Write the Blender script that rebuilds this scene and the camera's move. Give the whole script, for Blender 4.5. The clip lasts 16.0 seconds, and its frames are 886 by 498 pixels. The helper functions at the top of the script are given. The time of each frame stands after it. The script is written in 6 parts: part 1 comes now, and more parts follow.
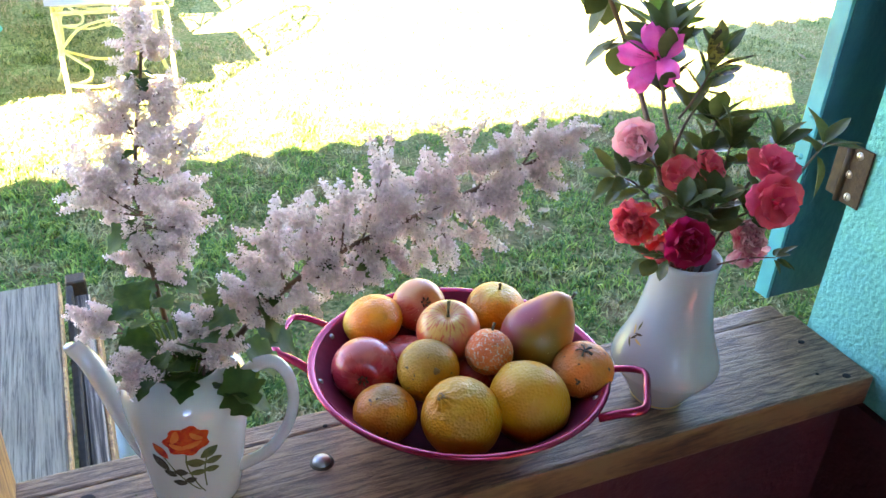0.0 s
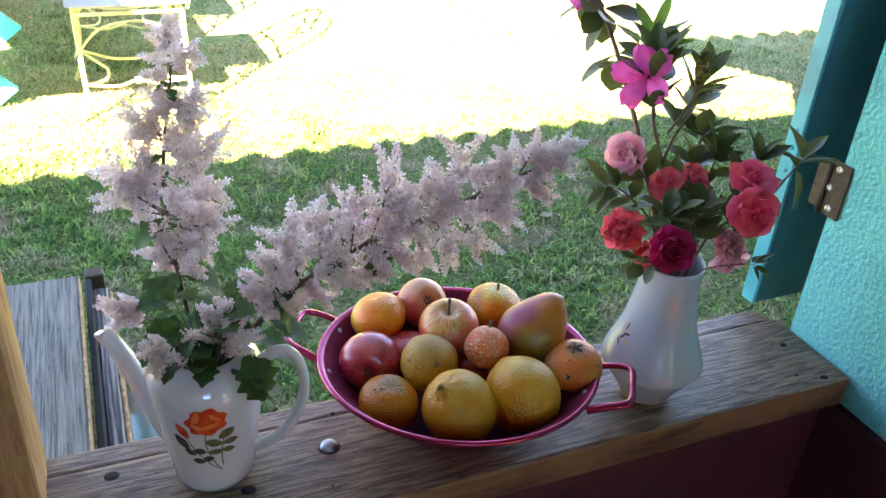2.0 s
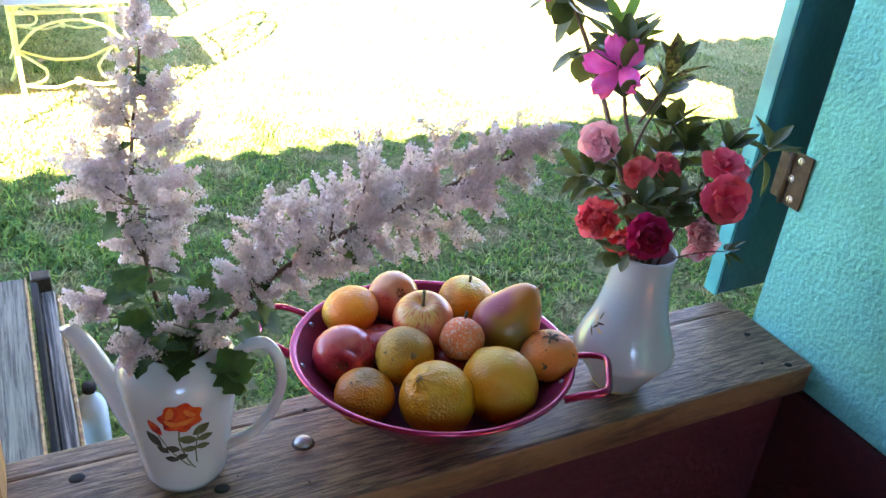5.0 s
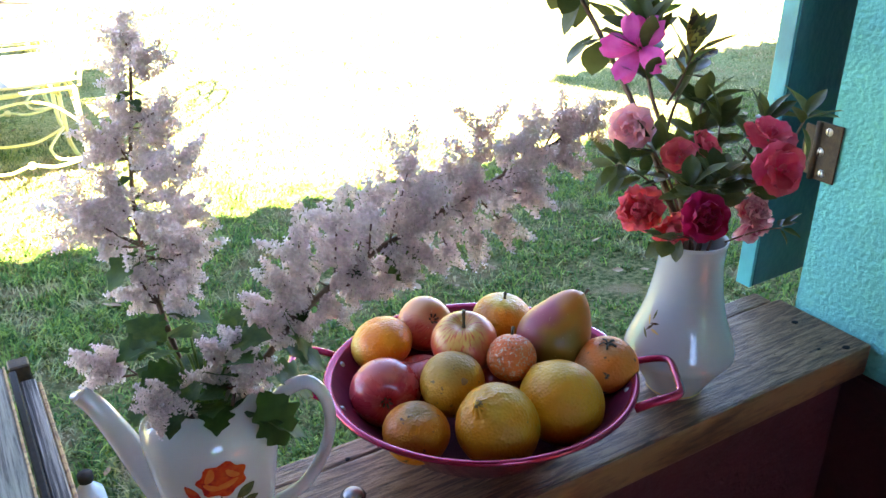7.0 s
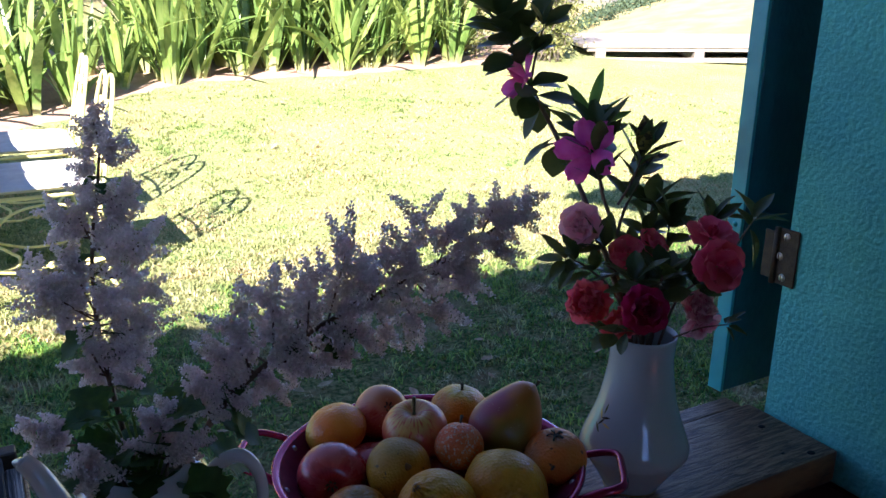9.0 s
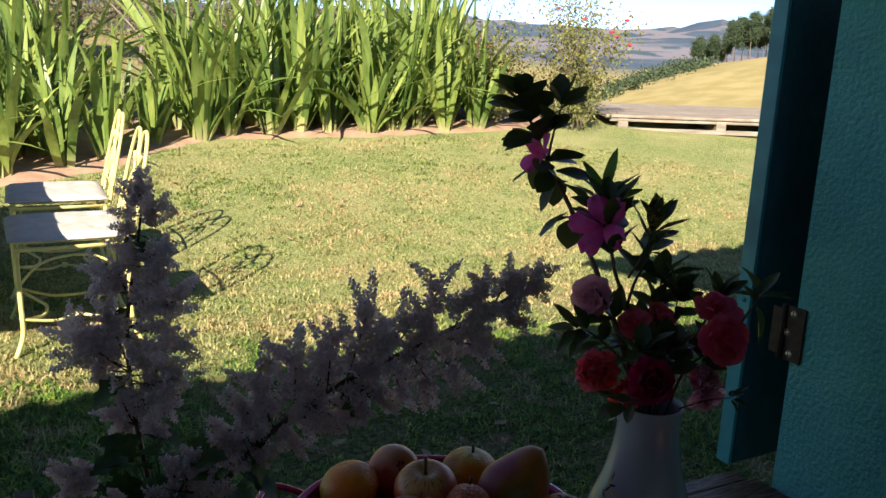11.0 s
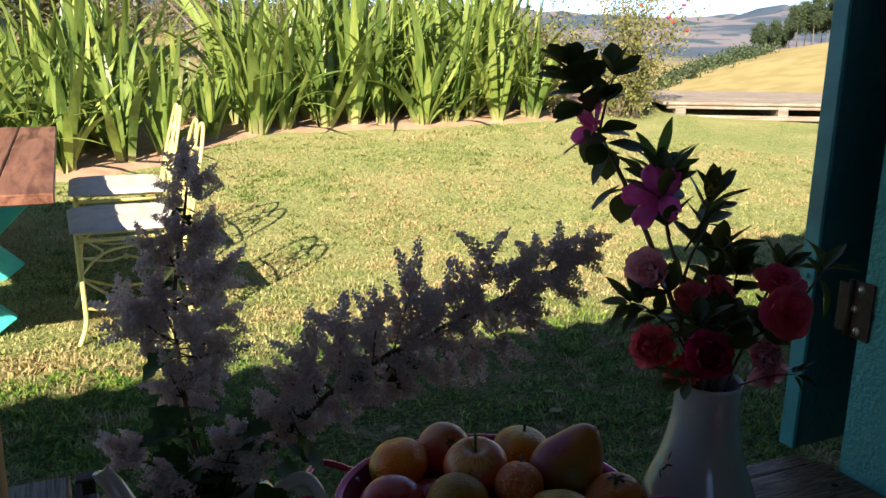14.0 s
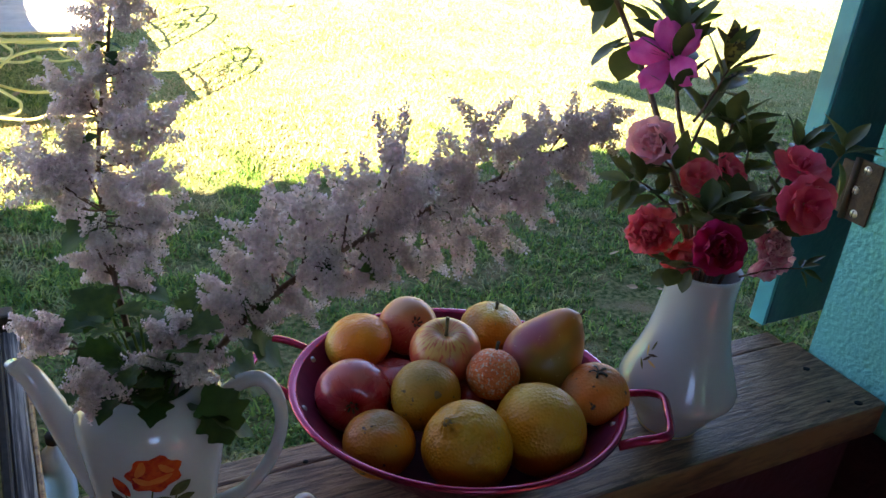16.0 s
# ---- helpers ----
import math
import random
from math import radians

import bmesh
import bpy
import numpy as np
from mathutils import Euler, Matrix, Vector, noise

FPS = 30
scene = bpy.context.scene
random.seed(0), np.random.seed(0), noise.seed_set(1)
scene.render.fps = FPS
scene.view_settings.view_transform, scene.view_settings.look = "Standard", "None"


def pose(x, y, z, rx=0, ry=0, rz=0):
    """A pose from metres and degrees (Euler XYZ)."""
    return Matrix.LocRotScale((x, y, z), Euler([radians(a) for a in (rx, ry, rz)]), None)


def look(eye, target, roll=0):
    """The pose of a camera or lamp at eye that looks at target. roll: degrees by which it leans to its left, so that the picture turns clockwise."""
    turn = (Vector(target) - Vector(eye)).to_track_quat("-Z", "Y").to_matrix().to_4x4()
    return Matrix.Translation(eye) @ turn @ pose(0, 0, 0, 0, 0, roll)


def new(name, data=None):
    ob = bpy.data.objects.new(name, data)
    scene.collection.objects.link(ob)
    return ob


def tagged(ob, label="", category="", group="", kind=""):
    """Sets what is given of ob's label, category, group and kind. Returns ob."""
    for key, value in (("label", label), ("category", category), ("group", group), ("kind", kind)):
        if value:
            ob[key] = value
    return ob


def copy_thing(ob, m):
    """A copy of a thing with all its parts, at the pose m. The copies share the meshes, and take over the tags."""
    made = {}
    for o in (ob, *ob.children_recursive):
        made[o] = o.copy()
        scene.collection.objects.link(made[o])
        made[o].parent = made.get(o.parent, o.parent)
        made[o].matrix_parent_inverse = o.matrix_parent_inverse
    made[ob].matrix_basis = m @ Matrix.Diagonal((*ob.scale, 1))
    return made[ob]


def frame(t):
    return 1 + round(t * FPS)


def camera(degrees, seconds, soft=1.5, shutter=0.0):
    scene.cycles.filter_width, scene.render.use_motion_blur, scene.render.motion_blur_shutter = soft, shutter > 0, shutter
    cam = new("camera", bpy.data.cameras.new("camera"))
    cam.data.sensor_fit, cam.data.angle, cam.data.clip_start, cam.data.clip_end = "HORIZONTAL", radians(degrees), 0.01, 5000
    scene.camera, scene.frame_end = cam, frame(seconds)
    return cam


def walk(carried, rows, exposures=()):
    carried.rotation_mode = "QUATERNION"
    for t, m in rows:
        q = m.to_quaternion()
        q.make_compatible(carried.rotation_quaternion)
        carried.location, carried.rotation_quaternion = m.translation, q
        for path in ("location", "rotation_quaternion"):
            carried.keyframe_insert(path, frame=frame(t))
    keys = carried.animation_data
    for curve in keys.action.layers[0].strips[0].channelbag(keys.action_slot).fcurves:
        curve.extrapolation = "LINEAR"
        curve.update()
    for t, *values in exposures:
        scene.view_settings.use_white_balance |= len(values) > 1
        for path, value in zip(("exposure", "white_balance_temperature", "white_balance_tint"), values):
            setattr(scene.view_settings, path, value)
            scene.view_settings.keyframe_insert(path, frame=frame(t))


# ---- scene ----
cam = camera(55.4, 16.0)
PATH = [
    (0, (-0.176, -0.567, 1.25), (0.547, 0.999, 0.237), 3.3),
    (0.5, (-0.186, -0.592, 1.262), (0.558, 1.013, 0.328), 3.7),
    (1, (-0.191, -0.616, 1.267), (0.533, 0.992, 0.324), 3.4),
    (1.5, (-0.191, -0.622, 1.268), (0.518, 0.968, 0.284), 3.4),
    (2, (-0.197, -0.624, 1.286), (0.513, 0.949, 0.276), 4.1),
    (2.5, (-0.206, -0.63, 1.302), (0.504, 0.95, 0.302), 4.7),
    (3, (-0.221, -0.635, 1.311), (0.51, 0.934, 0.31), 5.6),
    (3.5, (-0.224, -0.643, 1.313), (0.522, 0.915, 0.304), 6.1),
    (4, (-0.221, -0.648, 1.317), (0.545, 0.898, 0.307), 6.3),
    (4.2, (-0.219, -0.645, 1.314), (0.555, 0.898, 0.305), 6.4),
    (6.3, (-0.27, -0.535, 1.174), (0.703, 0.971, 0.286), 2.1),
    (6.5, (-0.273, -0.528, 1.175), (0.699, 0.986, 0.301), 1.2),
    (7, (-0.274, -0.523, 1.174), (0.669, 1.015, 0.311), 0.1),
    (7.5, (-0.279, -0.528, 1.155), (0.684, 1.024, 0.341), 0.8),
    (8, (-0.274, -0.542, 1.154), (0.694, 1.041, 0.409), 0.8),
    (8.5, (-0.252, -0.566, 1.154), (0.704, 1.063, 0.495), 0.9),
    (9, (-0.223, -0.603, 1.159), (0.711, 1.058, 0.552), 0.8),
    (9.2, (-0.219, -0.619, 1.164), (0.698, 1.057, 0.573), 0.6),
    (11.3, (-0.243, -0.642, 1.185), (0.667, 1.077, 0.72), 2.5),
    (11.5, (-0.242, -0.641, 1.19), (0.672, 1.076, 0.723), 2.4),
    (12, (-0.231, -0.632, 1.174), (0.621, 1.116, 0.708), 0.6),
    (12.5, (-0.225, -0.625, 1.162), (0.518, 1.194, 0.789), -0.7),
    (13, (-0.228, -0.638, 1.166), (0.548, 1.168, 0.797), 0.6),
    (13.5, (-0.224, -0.636, 1.15), (0.578, 1.139, 0.697), 0.9),
    (14, (-0.227, -0.633, 1.15), (0.562, 1.139, 0.663), 1.0),
    (14.5, (-0.226, -0.613, 1.147), (0.587, 1.124, 0.578), 3.0),
    (15, (-0.228, -0.576, 1.15), (0.611, 1.126, 0.519), 4.9),
    (15.5, (-0.217, -0.525, 1.151), (0.656, 1.112, 0.403), 5.4),
    (16, (-0.211, -0.484, 1.155), (0.68, 1.073, 0.272), 5.9),
]
EXPOSURES = [(0.0, 5.05, 8600, 17), (0.5, 4.6, 8600, 17), (1.0, 4.05, 8300, 17), (1.5, 4.2, 8300, 17), (2.0, 4.75, 8300, 17), (2.5, 4.95, 8300, 17), (3.0, 4.8, 8200, 17), (3.5, 4.65, 8200, 17), (4.0, 4.85, 8200, 17), (6.5, 4.75, 8200, 17), (7.5, 4.5, 8000, 17), (8.2, 3.65, 6900, 18), (9.0, 2.4, 6000, 22), (11.3, 1.15, 7300, 14), (12.5, 1.12, 7900, 13), (13.0, 1.0, 7700, 13), (14.0, 1.3, 7400, 15), (15.0, 1.45, 7100, 15), (15.5, 1.7, 7500, 18), (16.0, 3.45, 8000, 18)]
walk(cam, [(t, look(eye, target, roll)) for t, eye, target, roll in PATH], EXPOSURES)

# ---- light ----
SUN_ELEV, SUN_AZ = radians(32.6), radians(218.8)      # shadows fall towards +x +y
world = bpy.data.worlds.new("world")
scene.world = world
world.use_nodes = True
wn = world.node_tree.nodes
sky = wn.new("ShaderNodeTexSky")
sky.sky_type, sky.sun_disc, sky.sun_elevation, sky.sun_rotation = "NISHITA", False, SUN_ELEV, SUN_AZ
sky.altitude, sky.dust_density, sky.air_density, sky.ozone_density = 3500, 0.0, 0.45, 3.2
wn["Background"].inputs["Strength"].default_value = 0.14
world.node_tree.links.new(sky.outputs["Color"], wn["Background"].inputs["Color"])
sun = new("sun", bpy.data.lights.new("sun", "SUN"))
sun.data.energy, sun.data.angle, sun.data.color = 5.0, radians(0.5), (1.0, 0.95, 0.87)
sun.matrix_world = look((0, 0, 0), (0.98, 1.22, -1))

# ---- materials ----
def mat(name, c1, c2, scale=20, rough=0.6, bump=0.2, bscale=None, metal=0.0, c3=None, c3_scale=3.0, c3_at=0.55, stretch=(1, 1, 1),
        trans=0.0, coat=0.0, jitter=0.0, spec=0.5, island=False, speck=None, speck_scale=150, speck_at=0.68, depth=0.004):
    m = bpy.data.materials.new(name)
    m.use_nodes = True
    nt = m.node_tree
    b = nt.nodes["Principled BSDF"]
    L = nt.links.new
    tc = nt.nodes.new("ShaderNodeTexCoord")
    mp = nt.nodes.new("ShaderNodeMapping")
    mp.inputs["Scale"].default_value = stretch
    L(tc.outputs["Object"], mp.inputs["Vector"])
    def tex(sc, detail=5):
        n = nt.nodes.new("ShaderNodeTexNoise")
        n.inputs["Scale"].default_value, n.inputs["Detail"].default_value = sc, detail
        L(mp.outputs["Vector"], n.inputs["Vector"])
        return n.outputs["Fac"]
    def ramp(fac, lo, hi):
        n = nt.nodes.new("ShaderNodeMapRange")
        n.inputs["From Min"].default_value, n.inputs["From Max"].default_value = lo, hi
        L(fac, n.inputs["Value"])
        return n.outputs["Result"]
    def mix(fac, a, bb, mode="MIX"):
        n = nt.nodes.new("ShaderNodeMix")
        n.data_type, n.blend_type = "RGBA", mode
        for sock, v in ((n.inputs["Factor"], fac), (n.inputs[6], a), (n.inputs[7], bb)):
            if hasattr(v, "is_output"):
                L(v, sock)
            elif isinstance(v, tuple):
                sock.default_value = (*v, 1)
            else:
                sock.default_value = v
        return n.outputs[2]
    col = mix(ramp(tex(scale), 0.35, 0.65), c1, c2)
    if c3:
        col = mix(ramp(tex(c3_scale, 3), c3_at - 0.06, c3_at + 0.1), col, c3)
    if speck:
        col = mix(ramp(tex(speck_scale, 2), speck_at - 0.04, speck_at + 0.03), col, speck)
    if jitter:
        if island:
            g = nt.nodes.new("ShaderNodeNewGeometry").outputs["Random Per Island"]
        else:
            g = nt.nodes.new("ShaderNodeObjectInfo").outputs["Random"]
        hv = nt.nodes.new("ShaderNodeHueSaturation")
        r = nt.nodes.new("ShaderNodeMapRange")
        r.inputs["To Min"].default_value, r.inputs["To Max"].default_value = 1 - jitter, 1 + jitter
        L(g, r.inputs["Value"])
        L(r.outputs["Result"], hv.inputs["Value"])
        r2 = nt.nodes.new("ShaderNodeMapRange")
        r2.inputs["To Min"].default_value, r2.inputs["To Max"].default_value = 0.5 + jitter * 0.07, 0.5 - jitter * 0.07
        L(g, r2.inputs["Value"])
        L(r2.outputs["Result"], hv.inputs["Hue"])
        L(col, hv.inputs["Color"])
        col = hv.outputs["Color"]
    L(col, b.inputs["Base Color"])
    rr = nt.nodes.new("ShaderNodeMapRange")
    rr.inputs["To Min"].default_value, rr.inputs["To Max"].default_value = max(0.02, rough - 0.1), min(1, rough + 0.1)
    L(tex(scale * 0.7, 3), rr.inputs["Value"])
    L(rr.outputs["Result"], b.inputs["Roughness"])
    b.inputs["Metallic"].default_value = metal
    b.inputs["Coat Weight"].default_value = coat
    b.inputs["Coat Roughness"].default_value = 0.06
    b.inputs["Specular IOR Level"].default_value = spec
    if bump:
        bp = nt.nodes.new("ShaderNodeBump")
        bp.inputs["Strength"].default_value, bp.inputs["Distance"].default_value = bump, depth
        L(tex(bscale or scale * 3), bp.inputs["Height"])
        L(bp.outputs["Normal"], b.inputs["Normal"])
    if trans:
        tr = nt.nodes.new("ShaderNodeBsdfTranslucent")
        L(col, tr.inputs["Color"])
        ms = nt.nodes.new("ShaderNodeMixShader")
        ms.inputs["Fac"].default_value = trans
        L(b.outputs["BSDF"], ms.inputs[1])
        L(tr.outputs["BSDF"], ms.inputs[2])
        L(ms.outputs["Shader"], nt.nodes["Material Output"].inputs["Surface"])
    return m

def wood(name, c1, c2, ring=28.0, along="X", rough=0.7, bump=0.5, dark=None, squash=0.12):
    """Weathered timber: grain lines along one axis, bent by noise."""
    m = bpy.data.materials.new(name)
    m.use_nodes = True
    nt = m.node_tree
    b = nt.nodes["Principled BSDF"]
    L = nt.links.new
    tc = nt.nodes.new("ShaderNodeTexCoord")
    mp = nt.nodes.new("ShaderNodeMapping")
    s = {"X": (squash, 1, 1), "Y": (1, squash, 1), "Z": (1, 1, squash)}[along]
    mp.inputs["Scale"].default_value = s
    L(tc.outputs["Object"], mp.inputs["Vector"])
    w = nt.nodes.new("ShaderNodeTexNoise")
    w.inputs["Scale"].default_value, w.inputs["Detail"].default_value, w.inputs["Distortion"].default_value = ring, 6, 0.8
    L(mp.outputs["Vector"], w.inputs["Vector"])
    f = nt.nodes.new("ShaderNodeTexNoise")
    f.inputs["Scale"].default_value, f.inputs["Detail"].default_value = ring * 9, 4
    L(mp.outputs["Vector"], f.inputs["Vector"])
    r = nt.nodes.new("ShaderNodeValToRGB")
    e = r.color_ramp.elements
    e[0].position, e[0].color = 0.36, (*(dark or tuple(v * 0.4 for v in c1)), 1)
    e[1].position, e[1].color = 0.62, (*c2, 1)
    k = e.new(0.48)
    k.color = (*c1, 1)
    a = nt.nodes.new("ShaderNodeMath")
    a.operation = "MULTIPLY_ADD"
    a.inputs[1].default_value, a.inputs[2].default_value = 0.35, -0.17
    L(f.outputs["Fac"], a.inputs[0])
    a2 = nt.nodes.new("ShaderNodeMath")
    L(w.outputs["Fac"], a2.inputs[0])
    L(a.outputs[0], a2.inputs[1])
    L(a2.outputs[0], r.inputs["Fac"])
    big = nt.nodes.new("ShaderNodeTexNoise")
    big.inputs["Scale"].default_value = 6
    L(tc.outputs["Object"], big.inputs["Vector"])
    hv = nt.nodes.new("ShaderNodeHueSaturation")
    mr = nt.nodes.new("ShaderNodeMapRange")
    mr.inputs["To Min"].default_value, mr.inputs["To Max"].default_value = 0.6, 1.4
    L(big.outputs["Fac"], mr.inputs["Value"])
    L(mr.outputs["Result"], hv.inputs["Value"])
    L(r.outputs["Color"], hv.inputs["Color"])
    L(hv.outputs["Color"], b.inputs["Base Color"])
    b.inputs["Roughness"].default_value = rough
    bp = nt.nodes.new("ShaderNodeBump")
    bp.inputs["Strength"].default_value, bp.inputs["Distance"].default_value = bump, 0.002
    L(a2.outputs[0], bp.inputs["Height"])
    L(bp.outputs["Normal"], b.inputs["Normal"])
    return m

M = {}
M["sill"] = wood("grey_sill_wood", (0.165, 0.088, 0.046), (0.30, 0.18, 0.102), 230, "X", 0.55, 0.9, (0.07, 0.036, 0.018), 0.085)
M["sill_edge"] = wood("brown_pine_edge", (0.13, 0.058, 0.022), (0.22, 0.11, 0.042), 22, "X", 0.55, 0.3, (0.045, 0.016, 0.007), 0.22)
M["post"] = wood("raw_pine", (0.38, 0.19, 0.07), (0.50, 0.29, 0.11), 70, "Z", 0.6, 0.6, (0.19, 0.09, 0.035), 0.12)
M["grey_plank"] = wood("weathered_grey_plank", (0.19, 0.155, 0.11), (0.27, 0.22, 0.155), 260, "Y", 0.9, 0.7, (0.09, 0.072, 0.05), 0.03)
M["slat"] = wood("striped_grey_board", (0.13, 0.11, 0.09), (0.40, 0.34, 0.27), 150, "Y", 0.85, 0.9, (0.03, 0.027, 0.024), 0.015)
M["table"] = wood("red_brown_table_wood", (0.20, 0.085, 0.05), (0.28, 0.13, 0.08), 22, "Y", 0.45, 0.3, (0.11, 0.04, 0.025), 0.08)
M["deck"] = wood("bleached_deck_wood", (0.27, 0.22, 0.16), (0.36, 0.31, 0.24), 40, "X", 0.85, 0.5, (0.2, 0.16, 0.12), 0.05)
M["teal_wall"] = mat("turquoise_plaster", (0.095, 0.49, 0.41), (0.12, 0.56, 0.47), 14, 0.75, 1.0, 150, c3=(0.085, 0.45, 0.40), c3_scale=5, depth=0.006)
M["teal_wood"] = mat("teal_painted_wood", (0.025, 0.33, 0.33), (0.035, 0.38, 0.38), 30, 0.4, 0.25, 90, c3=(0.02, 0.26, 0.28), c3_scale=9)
# darker copy of the shutter's teal, with the shade on its face painted in
M["teal_shaded"] = mat("shaded_teal_paint", (0.008, 0.092, 0.105), (0.011, 0.115, 0.128), 30, 0.4, 0.25, 90, c3=(0.009, 0.09, 0.105), c3_scale=9)
M["teal_table"] = mat("turquoise_trestle_paint", (0.03, 0.50, 0.43), (0.04, 0.56, 0.48), 25, 0.45, 0.2, 80)
M["maroon"] = mat("maroon_wall_paint", (0.052, 0.006, 0.010), (0.075, 0.009, 0.015), 25, 0.65, 0.5, 90, c3=(0.06, 0.006, 0.012), c3_scale=6)
M["yellow"] = mat("pale_yellow_metal_paint", (0.72, 0.62, 0.20), (0.80, 0.70, 0.28), 40, 0.4, 0.1, 200, speck=(0.35, 0.22, 0.08), speck_scale=60, speck_at=0.72)
M["cushion"] = mat("cream_cushion_cloth", (0.50, 0.465, 0.40), (0.57, 0.535, 0.46), 30, 0.9, 0.4, 300, c3=(0.60, 0.57, 0.50), c3_scale=14, c3_at=0.6)
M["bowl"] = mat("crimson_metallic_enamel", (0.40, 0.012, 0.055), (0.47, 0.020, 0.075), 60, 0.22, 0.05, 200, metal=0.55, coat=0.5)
# inside coloured far darker, putting the shade between the fruit into it
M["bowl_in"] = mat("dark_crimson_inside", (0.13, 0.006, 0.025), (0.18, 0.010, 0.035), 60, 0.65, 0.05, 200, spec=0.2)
M["china"] = mat("glazed_white_china", (0.60, 0.58, 0.53), (0.66, 0.64, 0.59), 12, 0.12, 0.0, coat=0.6)
M["pearl"] = mat("pearl_glazed_porcelain", (0.38, 0.40, 0.37), (0.43, 0.45, 0.42), 9, 0.16, 0.0, coat=0.2, c3=(0.35, 0.38, 0.365), c3_scale=5)
M["gilt"] = mat("worn_gilt_edge", (0.55, 0.38, 0.12), (0.65, 0.48, 0.18), 40, 0.35, 0.0, metal=0.8)
M["steel"] = mat("dull_steel", (0.28, 0.28, 0.29), (0.42, 0.42, 0.42), 80, 0.45, 0.1, metal=1.0)
M["brass"] = mat("brass_screw", (0.75, 0.68, 0.50), (0.85, 0.80, 0.65), 80, 0.35, 0.1, metal=0.9)
M["hinge"] = mat("dark_brown_hinge", (0.04, 0.024, 0.013), (0.07, 0.042, 0.02), 90, 0.55, 0.3, spec=0.3)
M["black"] = mat("black_hole", (0.01, 0.008, 0.006), (0.02, 0.016, 0.012), 60, 0.9, 0.0)
M["soil"] = mat("red_soil", (0.34, 0.20, 0.125), (0.46, 0.30, 0.195), 9, 0.95, 0.8, 40, c3=(0.35, 0.24, 0.13), c3_scale=2.5)
M["iris"] = mat("iris_leaf", (0.135, 0.22, 0.04), (0.25, 0.33, 0.085), 5, 0.4, 0.1, 60, trans=0.22, jitter=0.32, stretch=(6, 6, 1))
def pale_base(m):
    """Iris leaves fade to a pale sheath at the ground."""
    nt, L = m.node_tree, m.node_tree.links.new
    b = nt.nodes["Principled BSDF"]
    col = b.inputs["Base Color"].links[0].from_socket
    tc, sp, mr, mx = (nt.nodes.new("ShaderNode" + n) for n in ("TexCoord", "SeparateXYZ", "MapRange", "Mix"))
    L(tc.outputs["Object"], sp.inputs[0])
    mr.inputs["From Min"].default_value, mr.inputs["From Max"].default_value = 0.16, 0.02
    L(sp.outputs["Z"], mr.inputs["Value"])
    mx.data_type = "RGBA"
    L(mr.outputs["Result"], mx.inputs["Factor"])
    L(col, mx.inputs[6])
    mx.inputs[7].default_value = (0.46, 0.44, 0.20, 1)
    L(mx.outputs[2], b.inputs["Base Color"])
pale_base(M["iris"])
M["dark_leaf"] = mat("glossy_dark_leaf", (0.06, 0.078, 0.018), (0.10, 0.115, 0.03), 40, 0.45, 0.2, 120, trans=0.25, jitter=0.3, spec=0.35)
M["leaf_light"] = mat("bright_young_leaf", (0.10, 0.20, 0.03), (0.16, 0.28, 0.05), 40, 0.38, 0.15, 120, trans=0.35, jitter=0.15)
M["leaf_spot"] = mat("yellowing_spotted_leaf", (0.22, 0.17, 0.03), (0.28, 0.22, 0.05), 40, 0.4, 0.15, 120, trans=0.3, speck=(0.05, 0.03, 0.01), speck_scale=120, speck_at=0.58)
M["shrub_leaf"] = mat("spray_leaf", (0.038, 0.085, 0.018), (0.07, 0.135, 0.027), 60, 0.6, 0.2, 160, trans=0.35, jitter=0.25, spec=0.25)
M["stem"] = mat("brown_stem", (0.10, 0.05, 0.025), (0.16, 0.085, 0.045), 60, 0.6, 0.4, 160)
M["lilac"] = mat("pale_lilac_floret", (0.92, 0.79, 0.79), (0.97, 0.92, 0.89), 60, 0.7, 0.0, trans=0.5, jitter=0.14, island=True, c3=(0.97, 0.90, 0.79), c3_scale=26, c3_at=0.50)
M["coral"] = mat("coral_petal", (0.74, 0.07, 0.11), (0.85, 0.17, 0.19), 50, 0.55, 0.1, 150, trans=0.4, jitter=0.12)
M["red"] = mat("red_petal", (0.72, 0.045, 0.10), (0.82, 0.11, 0.16), 50, 0.55, 0.1, 150, trans=0.4, jitter=0.12)
M["crimson"] = mat("crimson_petal", (0.36, 0.005, 0.05), (0.46, 0.012, 0.08), 50, 0.5, 0.1, 150, trans=0.35, jitter=0.15)
M["pink"] = mat("light_pink_petal", (0.88, 0.36, 0.42), (0.92, 0.52, 0.54), 50, 0.6, 0.1, 150, trans=0.4, jitter=0.12)
M["magenta"] = mat("magenta_petal", (0.80, 0.06, 0.32), (0.88, 0.14, 0.44), 50, 0.5, 0.1, 150, trans=0.4, jitter=0.1)
M["varieg"] = mat("pink_petal_with_white", (0.60, 0.08, 0.17), (0.88, 0.56, 0.58), 70, 0.55, 0.1, 150, trans=0.4, jitter=0.15)
M["roof"] = mat("clay_roof", (0.35, 0.15, 0.08), (0.45, 0.2, 0.11), 10, 0.85, 0.5, 40)
M["ceiling"] = mat("timber_ceiling", (0.22, 0.125, 0.06), (0.27, 0.16, 0.085), 8, 0.7, 0.2, 40, stretch=(8, 1, 1))
M["room"] = mat("room_plaster", (0.28, 0.255, 0.21), (0.33, 0.30, 0.25), 6, 0.85, 0.3, 50)
M["floor"] = mat("red_cement_floor", (0.25, 0.09, 0.06), (0.32, 0.12, 0.08), 5, 0.5, 0.2, 40)
M["bark"] = mat("grey_bark", (0.16, 0.12, 0.085), (0.26, 0.21, 0.16), 20, 0.9, 0.6, 40)
